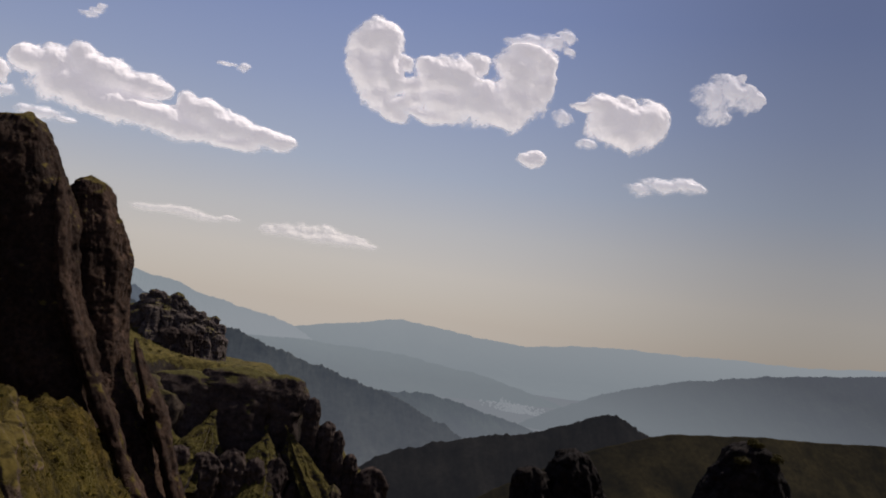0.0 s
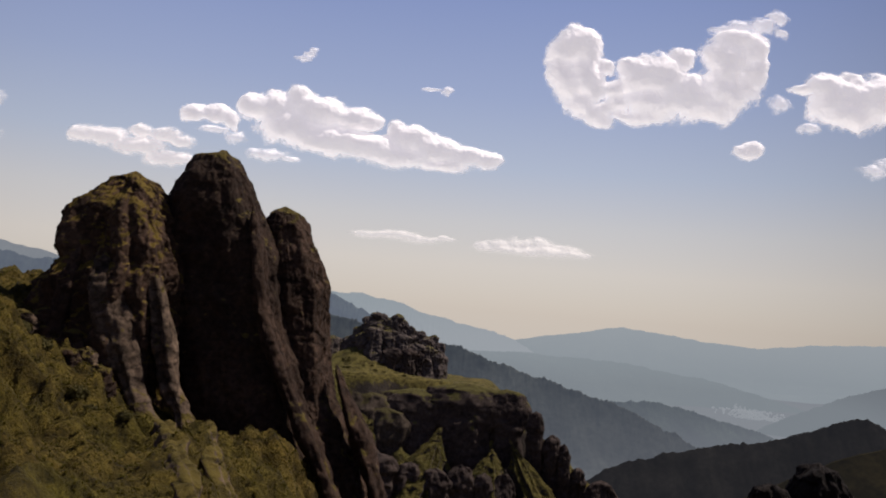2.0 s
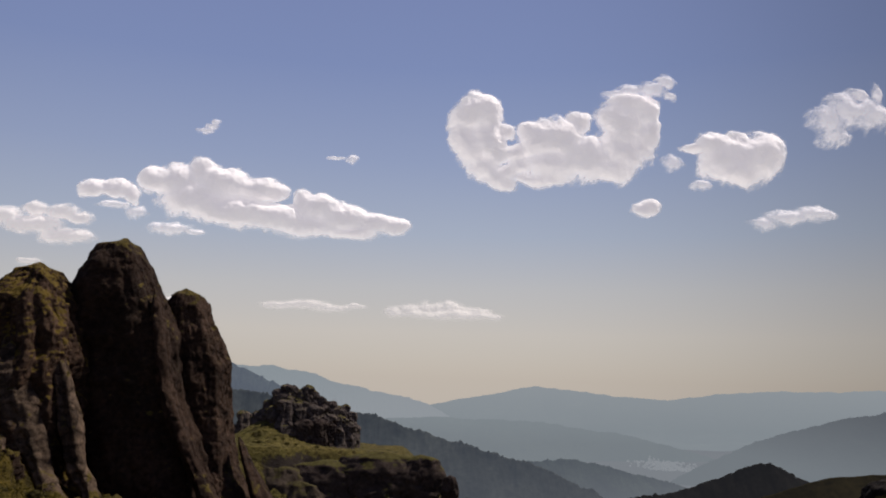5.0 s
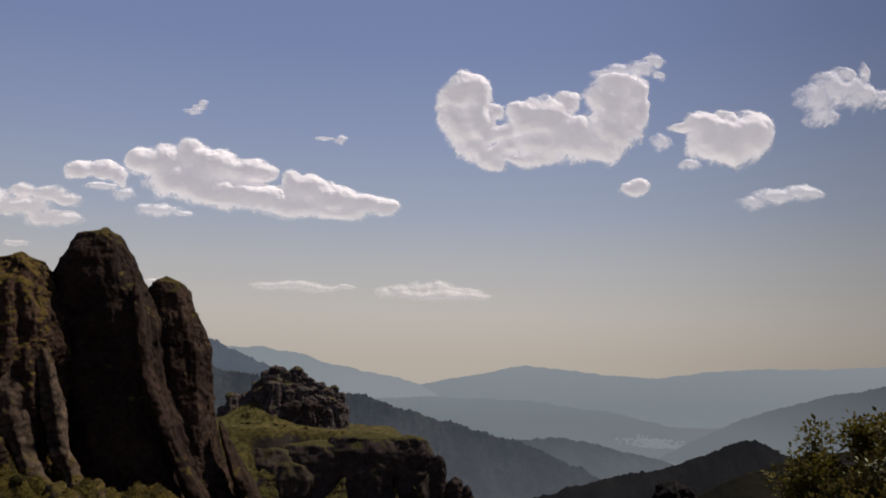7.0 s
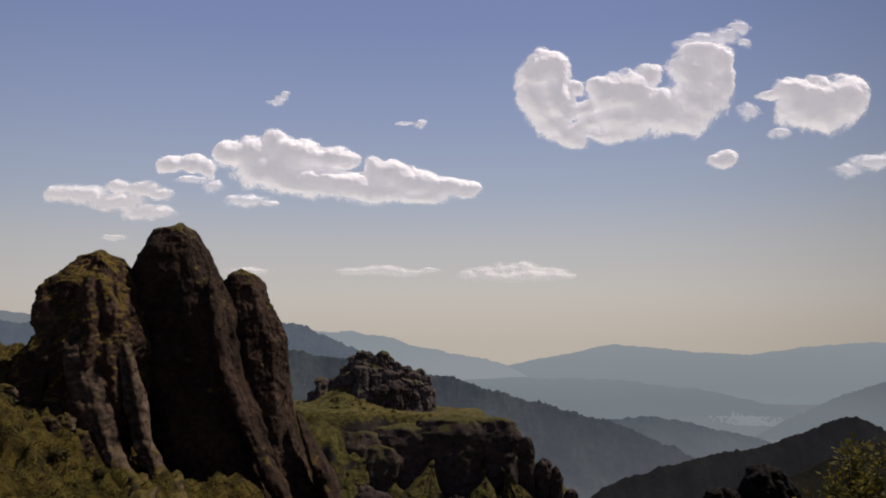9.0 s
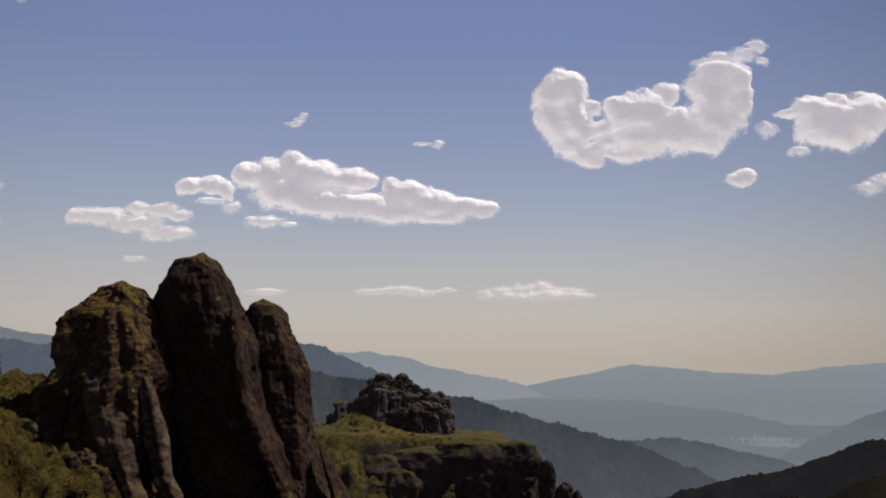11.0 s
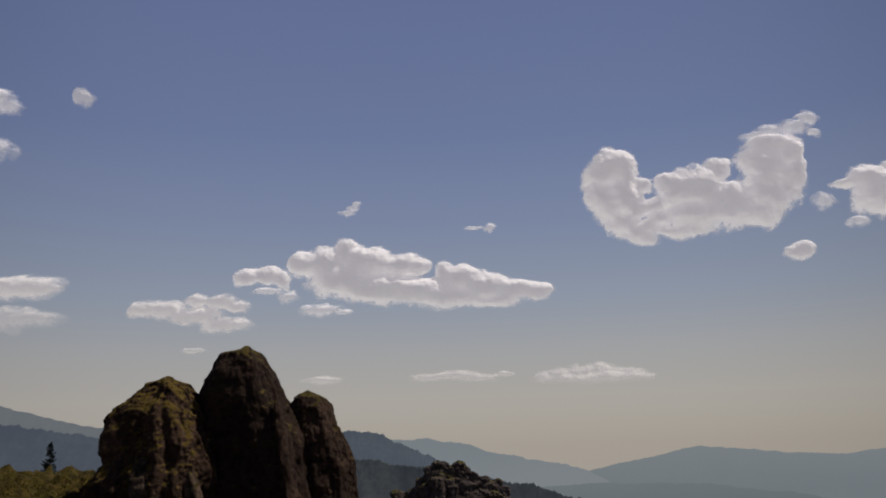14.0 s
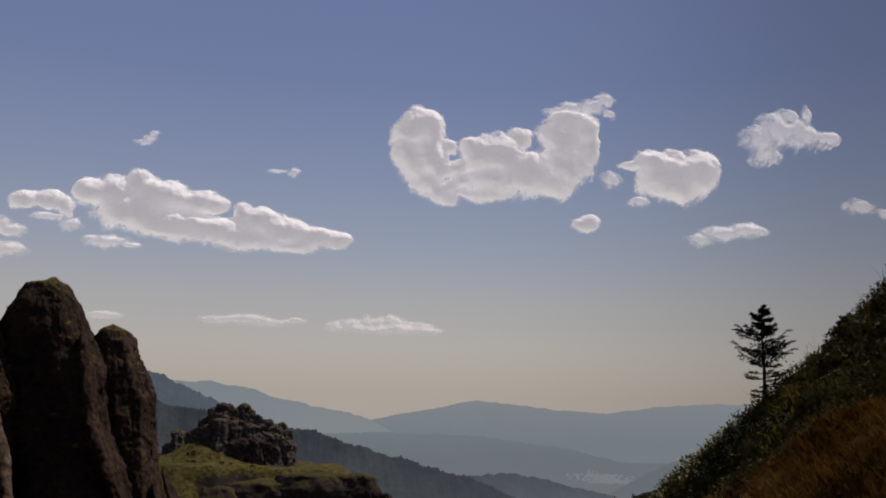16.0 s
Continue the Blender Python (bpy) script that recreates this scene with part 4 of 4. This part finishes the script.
cloud("thin wisp of cloud",
      [(-98, 1100, 30, 24), (-180, 1104, 62, 9)], M_wisp, 10, ragged=0.7)
cloud("small round puff of cumulus",
      [(1433, 901, 90, 38), (1472, 920, 59, 41)], None, 11, ragged=0.45)
cloud("cumulus on the clear side of the sky",
      [(1830, 1190, 118, 92), (1900, 1120, 150, 70), (1815, 1263, 124, 76), (1942, 1188, 140, 129), (2079, 1219, 148, 129), (1970, 1106, 156, 73), (1942, 1311, 65, 50), (1709, 1241, 78, 38)], None, 12, ragged=0.42)
cloud("small scrap of torn white cloud",
      [(1584, 1162, 62, 44)], M_wisp, 25, ragged=0.5)
cloud("small scrap of torn white cloud",
      [(1745, 1046, 62, 28)], M_wisp, 27, ragged=0.6)
cloud("ragged cumulus with a torn upper edge",
      [(2440, 1420, 112, 100), (2560, 1490, 116, 104), (2690, 1470, 110, 104), (2745, 1590, 40, 66), (2640, 1585, 60, 50), (2860, 1462, 112, 48), (2490, 1340, 108, 46)], M_wisp, 13, ragged=0.75)
cloud("small drawn-out cumulus over the ridge",
      [(2080, 850, 85, 38), (2210, 890, 112, 42), (2350, 920, 112, 38)], M_wisp, 14, ragged=0.6)
cloud("small scrap of cloud",
      [(3040, 1085, 92, 44), (3200, 1052, 62, 28)], M_haze_cloud, 15, ragged=0.7)
cloud("low sunlit cloud bank in the haze",
      [(146, 317, 63, 30), (232, 330, 74, 38), (332, 337, 86, 44), (446, 334, 92, 44), (560, 326, 86, 36), (646, 312, 69, 26), (403, 303, 272, 36)], M_haze_cloud, 16, ragged=0.5, fade=0.75)
cloud("thin low cloud band in the haze",
      [(-412, 340, 115, 23), (-297, 346, 114, 26), (-169, 332, 114, 23), (-54, 346, 57, 14)], M_haze_cloud, 17, ragged=0.4, fade=0.4)
cloud("pale cloud over the distant slope",
      [(-2089, 716, 175, 52), (-2172, 738, 82, 28), (-2010, 700, 90, 34)], M_low, 18, ragged=0.4, dist=3600.0)
cloud("pale cloud bank in the haze",
      [(-2362, 629, 154, 30), (-2222, 600, 192, 36), (-2058, 575, 161, 34), (-2302, 560, 250, 50)], M_haze_cloud, 19, ragged=0.4, dist=3600.0)
cloud("small cumulus high in the sky",
      [(-2300, 1600, 96, 46), (-2228, 1556, 70, 36), (-2385, 1650, 52, 40)], M_wisp, 20, ragged=0.5, dist=3600.0)
cloud("small cumulus high in the sky",
      [(-2440, 1400, 118, 48), (-2300, 1345, 118, 54), (-2370, 1376, 110, 50)], M_wisp, 21, ragged=0.5, dist=3600.0)
cloud("faint scrap of cloud",
      [(-1895, 1585, 38, 46), (-1880, 1570, 50, 30)], M_haze_cloud, 22, ragged=0.6, dist=3600.0)
cloud("small cloud at the edge of the haze",
      [(-2576, 935, 116, 35)], M_low, 23, ragged=0.5, dist=3600.0)
cloud("faint low scrap of cloud",
      [(-974, 344, 102, 20)], M_haze_cloud, 24, ragged=0.6)
cloud("faint low scrap of cloud",
      [(-1647, 520, 67, 15)], M_haze_cloud, 28, ragged=0.6)


# ---- spruces ----
def limb(path, r0, r1, n=6):
    """A tapering round limb along a path of points."""
    p = np.array(path, float)
    m = len(p)
    vs, fs = [], []
    for i in range(m):
        d = p[min(i + 1, m - 1)] - p[max(i - 1, 0)]
        d = d / (np.linalg.norm(d) + 1e-9)
        a = np.cross(d, (0.3, 0.2, 0.93) if abs(d[2]) < 0.9 else (1, 0, 0))
        a /= np.linalg.norm(a)
        bb = np.cross(d, a)
        r = r0 + (r1 - r0) * i / (m - 1)
        for k in range(n):
            an = 2 * math.pi * k / n
            vs.append(p[i] + r * (math.cos(an) * a + math.sin(an) * bb))
    for i in range(m - 1):
        for k in range(n):
            fs.append((i * n + k, i * n + (k + 1) % n, (i + 1) * n + (k + 1) % n, (i + 1) * n + k))
    return vs, fs


def spruce(label, base, h, seed, whorls=12, spread=0.26, bare=0.06, twigs=9, outline=(1.0, 1.0, 0.85, 0.68, 0.5, 0.33, 0.16, 0.05), open_below=0.0):
    rnd = random.Random(seed)
    root = tagged(new("spruce"), label, "spruce", "young spruces")
    root.location = base
    tv, tf = limb([(0, 0, -0.15), (0.01 * h, 0, h * 0.4), (0, 0.01 * h, h * 0.8), (0, 0, h)], 0.022 * h, 0.004 * h, 8)
    part("trunk", mesh_from("trunk", tv, tf, M_bark), root)
    V, Fc, NV, NF = [], [], [], []

    def put(dst_v, dst_f, vs, fs):
        o = len(dst_v)
        dst_v.extend(vs)
        dst_f.extend(tuple(i + o for i in f) for f in fs)

    def needles(p, q, ln, count=14):
        """Needle blades on both sides of a twig."""
        p, q = np.array(p), np.array(q)
        d = q - p
        for i in range(count):
            c = p + d * (i + rnd.random()) / count
            a = np.array([rnd.uniform(-1, 1), rnd.uniform(-1, 1), rnd.uniform(-0.6, 0.9)])
            a = a / (np.linalg.norm(a) + 1e-6) * ln + d / (np.linalg.norm(d) + 1e-6) * ln * 0.7
            wv = np.cross(a, (0.2, 0.5, 0.8))
            wv = wv / (np.linalg.norm(wv) + 1e-6) * ln * 0.16
            put(NV, NF, [c - wv, c + wv, c + a], [(0, 1, 2)])
    for wh in range(whorls):
        t = bare + (0.96 - bare) * (wh + rnd.uniform(-0.9, 0.9)) / (whorls - 1)
        t = min(max(t, bare), 0.97)
        env = spread * h * float(np.interp(t, [0, 0.1, 0.3, 0.48, 0.68, 0.82, 0.93, 1], outline))
        thin = t < open_below
        for b_ in range(rnd.randint(1, 3) if thin else rnd.randint(4, 6)):
            an = rnd.uniform(0, 2 * math.pi)
            L = env * rnd.uniform(0.5, 1.15)
            ca, sa = math.cos(an), math.sin(an)
            z = (t + rnd.uniform(-0.045, 0.045)) * h
            rise = rnd.uniform(0.0, 0.3) if thin else rnd.uniform(0.1, 0.5)
            pts = [(0, 0, z), (ca * L * 0.5, sa * L * 0.5, z + (rise * 0.3 - 0.05) * L), (ca * L, sa * L, z + rise * L)]
            put(V, Fc, *limb(pts, 0.006 * h * (1 - 0.6 * t), 0.0018 * h, 4))
            for k in range(twigs):
                if rnd.random() < (0.4 if thin else 0.1):
                    continue
                u = 0.15 + 0.85 * (k + rnd.random()) / twigs
                o = np.array([ca * L * u, sa * L * u, z + rise * L * u * u])
                side = rnd.choice((-1, 1))
                e = o + np.array([ca * 0.7 - sa * side, sa * 0.7 + ca * side, rnd.uniform(-0.4, 0.4)]) * L * rnd.uniform(0.2, 0.42) * (1.15 - u) + np.array([ca, sa, 0.2]) * L * 0.07
                needles(o, e, 0.026 * h, 15)
            needles(pts[1], pts[2], 0.024 * h, 26)
    needles((0, 0, h * 0.9), (0, 0, h * 1.02), 0.02 * h)
    part("branches", mesh_from("branches", V, Fc, M_bark), root)
    part("needles", mesh_from("needles", NV, NF, M_needle, False), root)
    return root


def on_ground(x, y):
    return (x, y, float(height(x, y)))


spruce("small dark spruce with sparse branches on the herb slope", on_ground(4.44, 5.6), 1.03, 15, whorls=19, spread=0.275, bare=0.08, twigs=12, outline=(0.55, 0.85, 0.75, 1.0, 1.0, 0.68, 0.36, 0.08), open_below=0.36)
spruce("dark conical spruce on the shoulder beside the rock towers", on_ground(-41.8, 80.0), 3.7, 6, whorls=24, spread=0.22)


# ---- the far town ----
def town(grounds):
    rnd = random.Random(4)
    trees = []
    for ob in grounds:
        me = ob.data
        trees.append(BVHTree.FromPolygons([v.co for v in me.vertices], [tuple(p.vertices) for p in me.polygons]))
    V, Fc = [], []
    for i in range(300):
        y = 3040 + rnd.random() * 310
        x = 1105 + 0.1 * (y - 3150) + rnd.gauss(0, 50)
        hits = [t_.ray_cast(Vector((x, y, 600)), Vector((0, 0, -1)))[0] for t_ in trees]
        z = max(h_.z for h_ in hits if h_) - 1
        a, w, d, h = rnd.uniform(0, 3.1), rnd.uniform(4, 8.5), rnd.uniform(4, 6.5), rnd.uniform(3, 5)
        c, s_ = math.cos(a), math.sin(a)
        o = len(V)
        for (px_, py_, pz_) in [(-w, -d, 0), (w, -d, 0), (w, d, 0), (-w, d, 0), (-w, -d, h), (w, -d, h), (w, d, h), (-w, d, h), (-w, 0, h * 1.6), (w, 0, h * 1.6)]:
            V.append((x + (px_ * c - py_ * s_) / 2, y + (px_ * s_ + py_ * c) / 2, z + pz_))
        Fc += [tuple(o + k for k in f) for f in [(0, 1, 5, 4), (1, 2, 6, 9, 5), (2, 3, 7, 6), (3, 0, 4, 8, 7), (4, 5, 9, 8), (6, 7, 8, 9)]]
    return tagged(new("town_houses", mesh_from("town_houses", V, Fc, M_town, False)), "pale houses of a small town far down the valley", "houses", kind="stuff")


town([ground, hazy_slope, shaded_flank])


# ---- grass and herbs ----
def tufts(name, label, spots, mat, blades, h0, h1, width, seed, lean=0.5, category="grass"):
    """Tufts of bent grass blades at the spots."""
    rnd = np.random.RandomState(seed)
    n = len(spots)
    P = np.repeat(np.asarray(spots, float), blades, 0)
    m = n * blades
    an, hh = rnd.uniform(0, 2 * np.pi, m), rnd.uniform(h0, h1, m)
    P = P + np.stack([rnd.normal(0, 0.35 * h0, m), rnd.normal(0, 0.35 * h0, m), np.full(m, -0.03)], 1)
    out = np.stack([np.cos(an), np.sin(an), np.zeros(m)], 1)
    sd = np.stack([-np.sin(an), np.cos(an), np.zeros(m)], 1)
    le = rnd.uniform(0.1, lean, m)[:, None]
    up = np.array([0, 0, 1.0])
    mid = P + up * hh[:, None] * 0.55 + out * le * hh[:, None] * 0.35
    tip = P + up * hh[:, None] * 0.95 + out * le * hh[:, None]
    w = (width * rnd.uniform(0.6, 1.3, m))[:, None]
    v = np.stack([P - sd * w, P + sd * w, mid + sd * w * 0.7, mid - sd * w * 0.7, tip], 1).reshape(-1, 3)
    b = np.arange(m) * 5
    faces = [(i, i + 1, i + 2, i + 3) for i in b] + [(i + 3, i + 2, i + 4) for i in b]
    return tagged(new(name, mesh_from(name, v, faces, mat, False)), label, category, kind="stuff")


rs = np.random.RandomState(12)


def scatter(n, x0, x1, y0, y1, ok=None):
    x, y = rs.uniform(x0, x1, n), rs.uniform(y0, y1, n)
    if ok is not None:
        k = ok(x, y)
        x, y = x[k], y[k]
    return np.stack([x, y, height(x, y)], 1)


tufts("grass_tussocks", "yellow-green grass tussocks on the flank below the towers", scatter(22000, -34, -5, 26, 60), M_tuft, 7, 0.04, 0.13, 0.022, 1, 1.6)
tufts("meadow_grass", "dry grass along the edge of the path", scatter(2600, -6, 2.2, 5.5, 9.5), M_blade, 7, 0.05, 0.14, 0.006, 2)
tufts("slope_grass", "short dark grass on the steep bank", scatter(6500, 1.6, 9, 2.5, 6.6, lambda x, y: (y > 4.5 - 1.0 * (x - 3.6)) & (x > 2.35)), M_leaf, 7, 0.05, 0.13, 0.006, 3, 1.2)
tufts("grass_stalks", "thin dry stalks along the crest of the bank", scatter(130, 4.4, 8, 5.0, 6.0), M_leaf, 4, 0.12, 0.34, 0.003, 5, 0.7)


def herbs(spots, seed, mat, name, label):
    """Broad-leaved herbs: each a few folded leaves on short stalks."""
    rnd = np.random.RandomState(seed)
    V, Fc = [], []
    for p in spots:
        for k in range(rnd.randint(4, 8)):
            a, ln, el_ = rnd.uniform(0, 6.28), rnd.uniform(0.02, 0.05), rnd.uniform(0.1, 1.1)
            d = np.array([math.cos(a) * math.cos(el_), math.sin(a) * math.cos(el_), math.sin(el_)])
            sd = np.array([-math.sin(a), math.cos(a), 0])
            b = p + np.array([0, 0, rnd.uniform(-0.01, 0.07)]) + d * 0.02 + rnd.normal(0, 0.025, 3)
            o = len(V)
            w = ln * 0.3
            V += [b, b + d * ln * 0.5 + sd * w + (0, 0, 0.01), b + d * ln, b + d * ln * 0.5 - sd * w + (0, 0, 0.01), b + d * ln * 0.5]
            Fc += [(o, o + 1, o + 4), (o + 1, o + 2, o + 4), (o + 2, o + 3, o + 4), (o + 3, o, o + 4)]
    return tagged(new(name, mesh_from(name, V, Fc, mat, False)), label, "herbs", kind="stuff")


def herb_zone(x, y):
    return (x > 2.3) & (y > 4.5 - 1.0 * (x - 3.6) + 0.25 * fbm(x / 0.5, y / 0.5, 1, 2, 3))


herbs(scatter(9000, 1.8, 8.0, 1.5, 6.6, herb_zone), 9, M_leaf, "bank_herbs", "broad-leaved dark green herbs covering the steep bank")
herbs(scatter(900, 2.3, 4.6, 4.6, 5.9), 29, M_tuft, "bright_herbs", "yellow-green leaves along the lower bank")
herbs(scatter(240, 2.7, 4.15, 4.95, 5.85), 19, M_glint, "glint_herbs", "leaves with sun glints painted pale at the foot of the bank")
tufts("dry_grass", "brown dry grass at the foot of the bank", np.vstack([scatter(8000, 1.0, 7.5, -2.0, 4.7, lambda x, y: y < 4.7 - 1.1 * (x - 3.6)), scatter(20000, 2.4, 5.4, 0.4, 4.9, lambda x, y: (y < 4.7 - 1.1 * (x - 3.6) + 0.3 * fbm(x / 0.4, y / 0.4, 2, 2, 6)) & (np.hypot((x - 4.1) / 1.5, (y - 2.9) / 2.2) < 0.85 + 0.3 * fbm(x / 0.5, y / 0.5, 3, 3, 8)))]), M_dry, 8, 0.05, 0.14, 0.006, 4, 1.2)


# ---- dwarf shrubs ----
def shrub(label, at, r, seed, leaves=260):
    """A low round juniper: short stems and a crown of many small leaf clumps."""
    rnd = np.random.RandomState(seed)
    root = tagged(new("dwarf_shrub"), label, "shrub", "dwarf shrubs")
    root.location = at
    V, Fc = [], []
    for k in range(7):
        a, b = rnd.uniform(0, 6.28), rnd.uniform(0.3, 0.7)
        vs, fs = limb([(0, 0, -0.15 * r), (math.cos(a) * r * b * 0.5, math.sin(a) * r * b * 0.5, r * 0.35), (math.cos(a) * r * b, math.sin(a) * r * b, r * 0.6)], 0.05 * r, 0.015 * r, 5)
        o = len(V)
        V.extend(vs)
        Fc.extend(tuple(i + o for i in f) for f in fs)
    part("stems", mesh_from("stems", V, Fc, M_bark), root)
    n = leaves
    d = rnd.normal(0, 1, (n, 3))
    d /= np.linalg.norm(d, axis=1)[:, None]
    d[:, 2] = np.abs(d[:, 2]) * 0.75
    lump = 0.8 + 0.35 * fbm(d[:, 0] * 2.1, d[:, 1] * 2.1, d[:, 2] * 2.1, 3, seed)
    c = d * (r * lump * rnd.uniform(0.65, 1.0, n))[:, None]
    u = np.cross(d, rnd.normal(0, 1, (n, 3)))
    u /= np.linalg.norm(u, axis=1)[:, None]
    w = np.cross(d, u) + 0.5 * d
    w /= np.linalg.norm(w, axis=1)[:, None]
    q = (r * rnd.uniform(0.10, 0.2, n))[:, None]
    v = np.stack([c - u * q * 0.5, c + u * q * 0.5, c + u * q * 0.25 + w * q, c - u * q * 0.25 + w * q], 1).reshape(-1, 3)
    part("crown", mesh_from("crown", v, np.arange(4 * n).reshape(-1, 4), M_leaf, False), root)
    return root


pick = random.Random(21)
ledge = [shrub("dark dwarf shrub on the grass ledge below the crags", on_ground(-33, 286), 0.9, 300), shrub("dark dwarf shrub on the grass ledge below the crags", on_ground(-28, 284), 0.7, 301)]
for i in range(12):
    x_, y_ = pick.uniform(-40, -8), pick.uniform(281, 289)
    sc = pick.uniform(0.6, 1.25)
    copy_thing(ledge[i % 2], Matrix.Translation(on_ground(x_, y_)) @ Matrix.Rotation(pick.uniform(0, 6), 4, "Z") @ Matrix.Scale(sc, 4))
bank = [shrub("low dark green shrub in the grass below the towers", on_ground(-19.6, 42.4), 0.75, 310, 700), shrub("low dark green shrub in the grass below the towers", on_ground(-17.0, 40.5), 0.55, 311, 600)]
for x_, y_, sc in [(-20.8, 43.0, 0.8), (-15.8, 39.0, 0.8), (-18.2, 38.6, 0.6), (-22.3, 44.6, 0.9), (-14.0, 37.6, 0.7), (-13.2, 46.4, 0.8), (-11.2, 46.0, 0.6)]:
    copy_thing(bank[pick.randint(0, 1)], Matrix.Translation(on_ground(x_, y_)) @ Matrix.Rotation(pick.uniform(0, 6), 4, "Z") @ Matrix.Scale(sc, 4))

slope = [shrub("low dark bush among the herbs of the bank", on_ground(2.75, 5.45), 0.17, 320, 420), shrub("low dark bush among the herbs of the bank", on_ground(3.4, 5.3), 0.2, 321, 460)]
for i in range(26):
    x_, y_ = pick.uniform(2.4, 6.0), pick.uniform(4.3, 5.9)
    copy_thing(slope[i % 2], Matrix.Translation(Vector(on_ground(x_, y_)) - Vector((0, 0, 0.04))) @ Matrix.Rotation(pick.uniform(0, 6), 4, "Z") @ Matrix.Scale(pick.uniform(0.6, 1.35), 4))
for x_, y_, sc in [(5.35, 5.35, 1.9), (5.75, 5.2, 2.2), (5.0, 5.1, 1.7), (4.75, 4.75, 1.6), (4.3, 5.25, 1.4), (4.45, 4.6, 1.3), (5.3, 4.7, 1.8), (4.0, 4.9, 1.3), (3.85, 5.45, 1.0), (6.1, 5.0, 2.1)]:
    copy_thing(slope[pick.randint(0, 1)], Matrix.Translation(Vector(on_ground(x_, y_)) - Vector((0, 0, 0.06))) @ Matrix.Rotation(pick.uniform(0, 6), 4, "Z") @ Matrix.Scale(sc, 4))
copy_thing(bank[0], Matrix.Translation((44.0, 74.2, -6.5)) @ Matrix.Scale(1.3, 4))
copy_thing(bank[1], Matrix.Translation((45.6, 73.4, -7.6)) @ Matrix.Rotation(2.0, 4, "Z") @ Matrix.Scale(1.8, 4))
copy_thing(bank[1], Matrix.Translation((42.4, 73.4, -8.0)) @ Matrix.Rotation(4.0, 4, "Z") @ Matrix.Scale(1.6, 4))


def bush(label, at, h, r, seed, stems=30, leaves=380):
    """An upright bush: curved stems from one stool, leafy over their upper two thirds."""
    rnd = random.Random(seed)
    root = tagged(new("bush"), label, "bush", "bushes beside the path")
    root.location = at
    V, Fc, LV, LF = [], [], [], []
    for k in range(stems):
        a, out_, hh = rnd.uniform(0, 6.28), r * math.sqrt(rnd.random()), h * rnd.uniform(0.72, 1.0)
        tip = np.array([math.cos(a) * out_, math.sin(a) * out_, hh * (1 - 0.22 * (out_ / r) ** 2)])
        pts = [np.array([tip[0] * u ** 0.7, tip[1] * u ** 0.7, tip[2] * u - 0.05 * (u == 0)]) for u in (0, 0.25, 0.5, 0.75, 1.0)]
        vs, fs = limb(pts, 0.014, 0.003, 5)
        o = len(V)
        V.extend(vs)
        Fc.extend(tuple(i + o for i in f) for f in fs)
        for i in range(leaves):
            u = 0.42 + 0.6 * rnd.random()
            c = np.array([np.interp(u, (0, 0.25, 0.5, 0.75, 1.0), [p[q] for p in pts]) for q in range(3)])
            d = np.array([rnd.gauss(0, 1), rnd.gauss(0, 1), rnd.gauss(0.25, 0.6)])
            d /= np.linalg.norm(d)
            c = c + d * rnd.uniform(0.01, 0.10)
            sd = np.cross(d, (rnd.uniform(-1, 1), rnd.uniform(-1, 1), 1.0))
            sd /= np.linalg.norm(sd)
            ln = rnd.uniform(0.025, 0.055)
            o = len(LV)
            LV += [c, c + d * ln * 0.5 + sd * ln * 0.32, c + d * ln, c + d * ln * 0.5 - sd * ln * 0.32]
            LF.append((o, o + 1, o + 2, o + 3))
    part("stems", mesh_from("stems", V, Fc, M_bark), root)
    part("foliage", mesh_from("foliage", LV, LF, M_bush, False), root)
    return root


for x_, y_, r_, top_, seed_ in ((3.03, 6.75, 0.42, 1.10, 330), (3.62, 6.50, 0.50, 1.26, 331)):
    at_ = on_ground(x_, y_)
    bush("leafy yellow-green bush beside the path", at_, top_ - at_[2], r_, seed_)
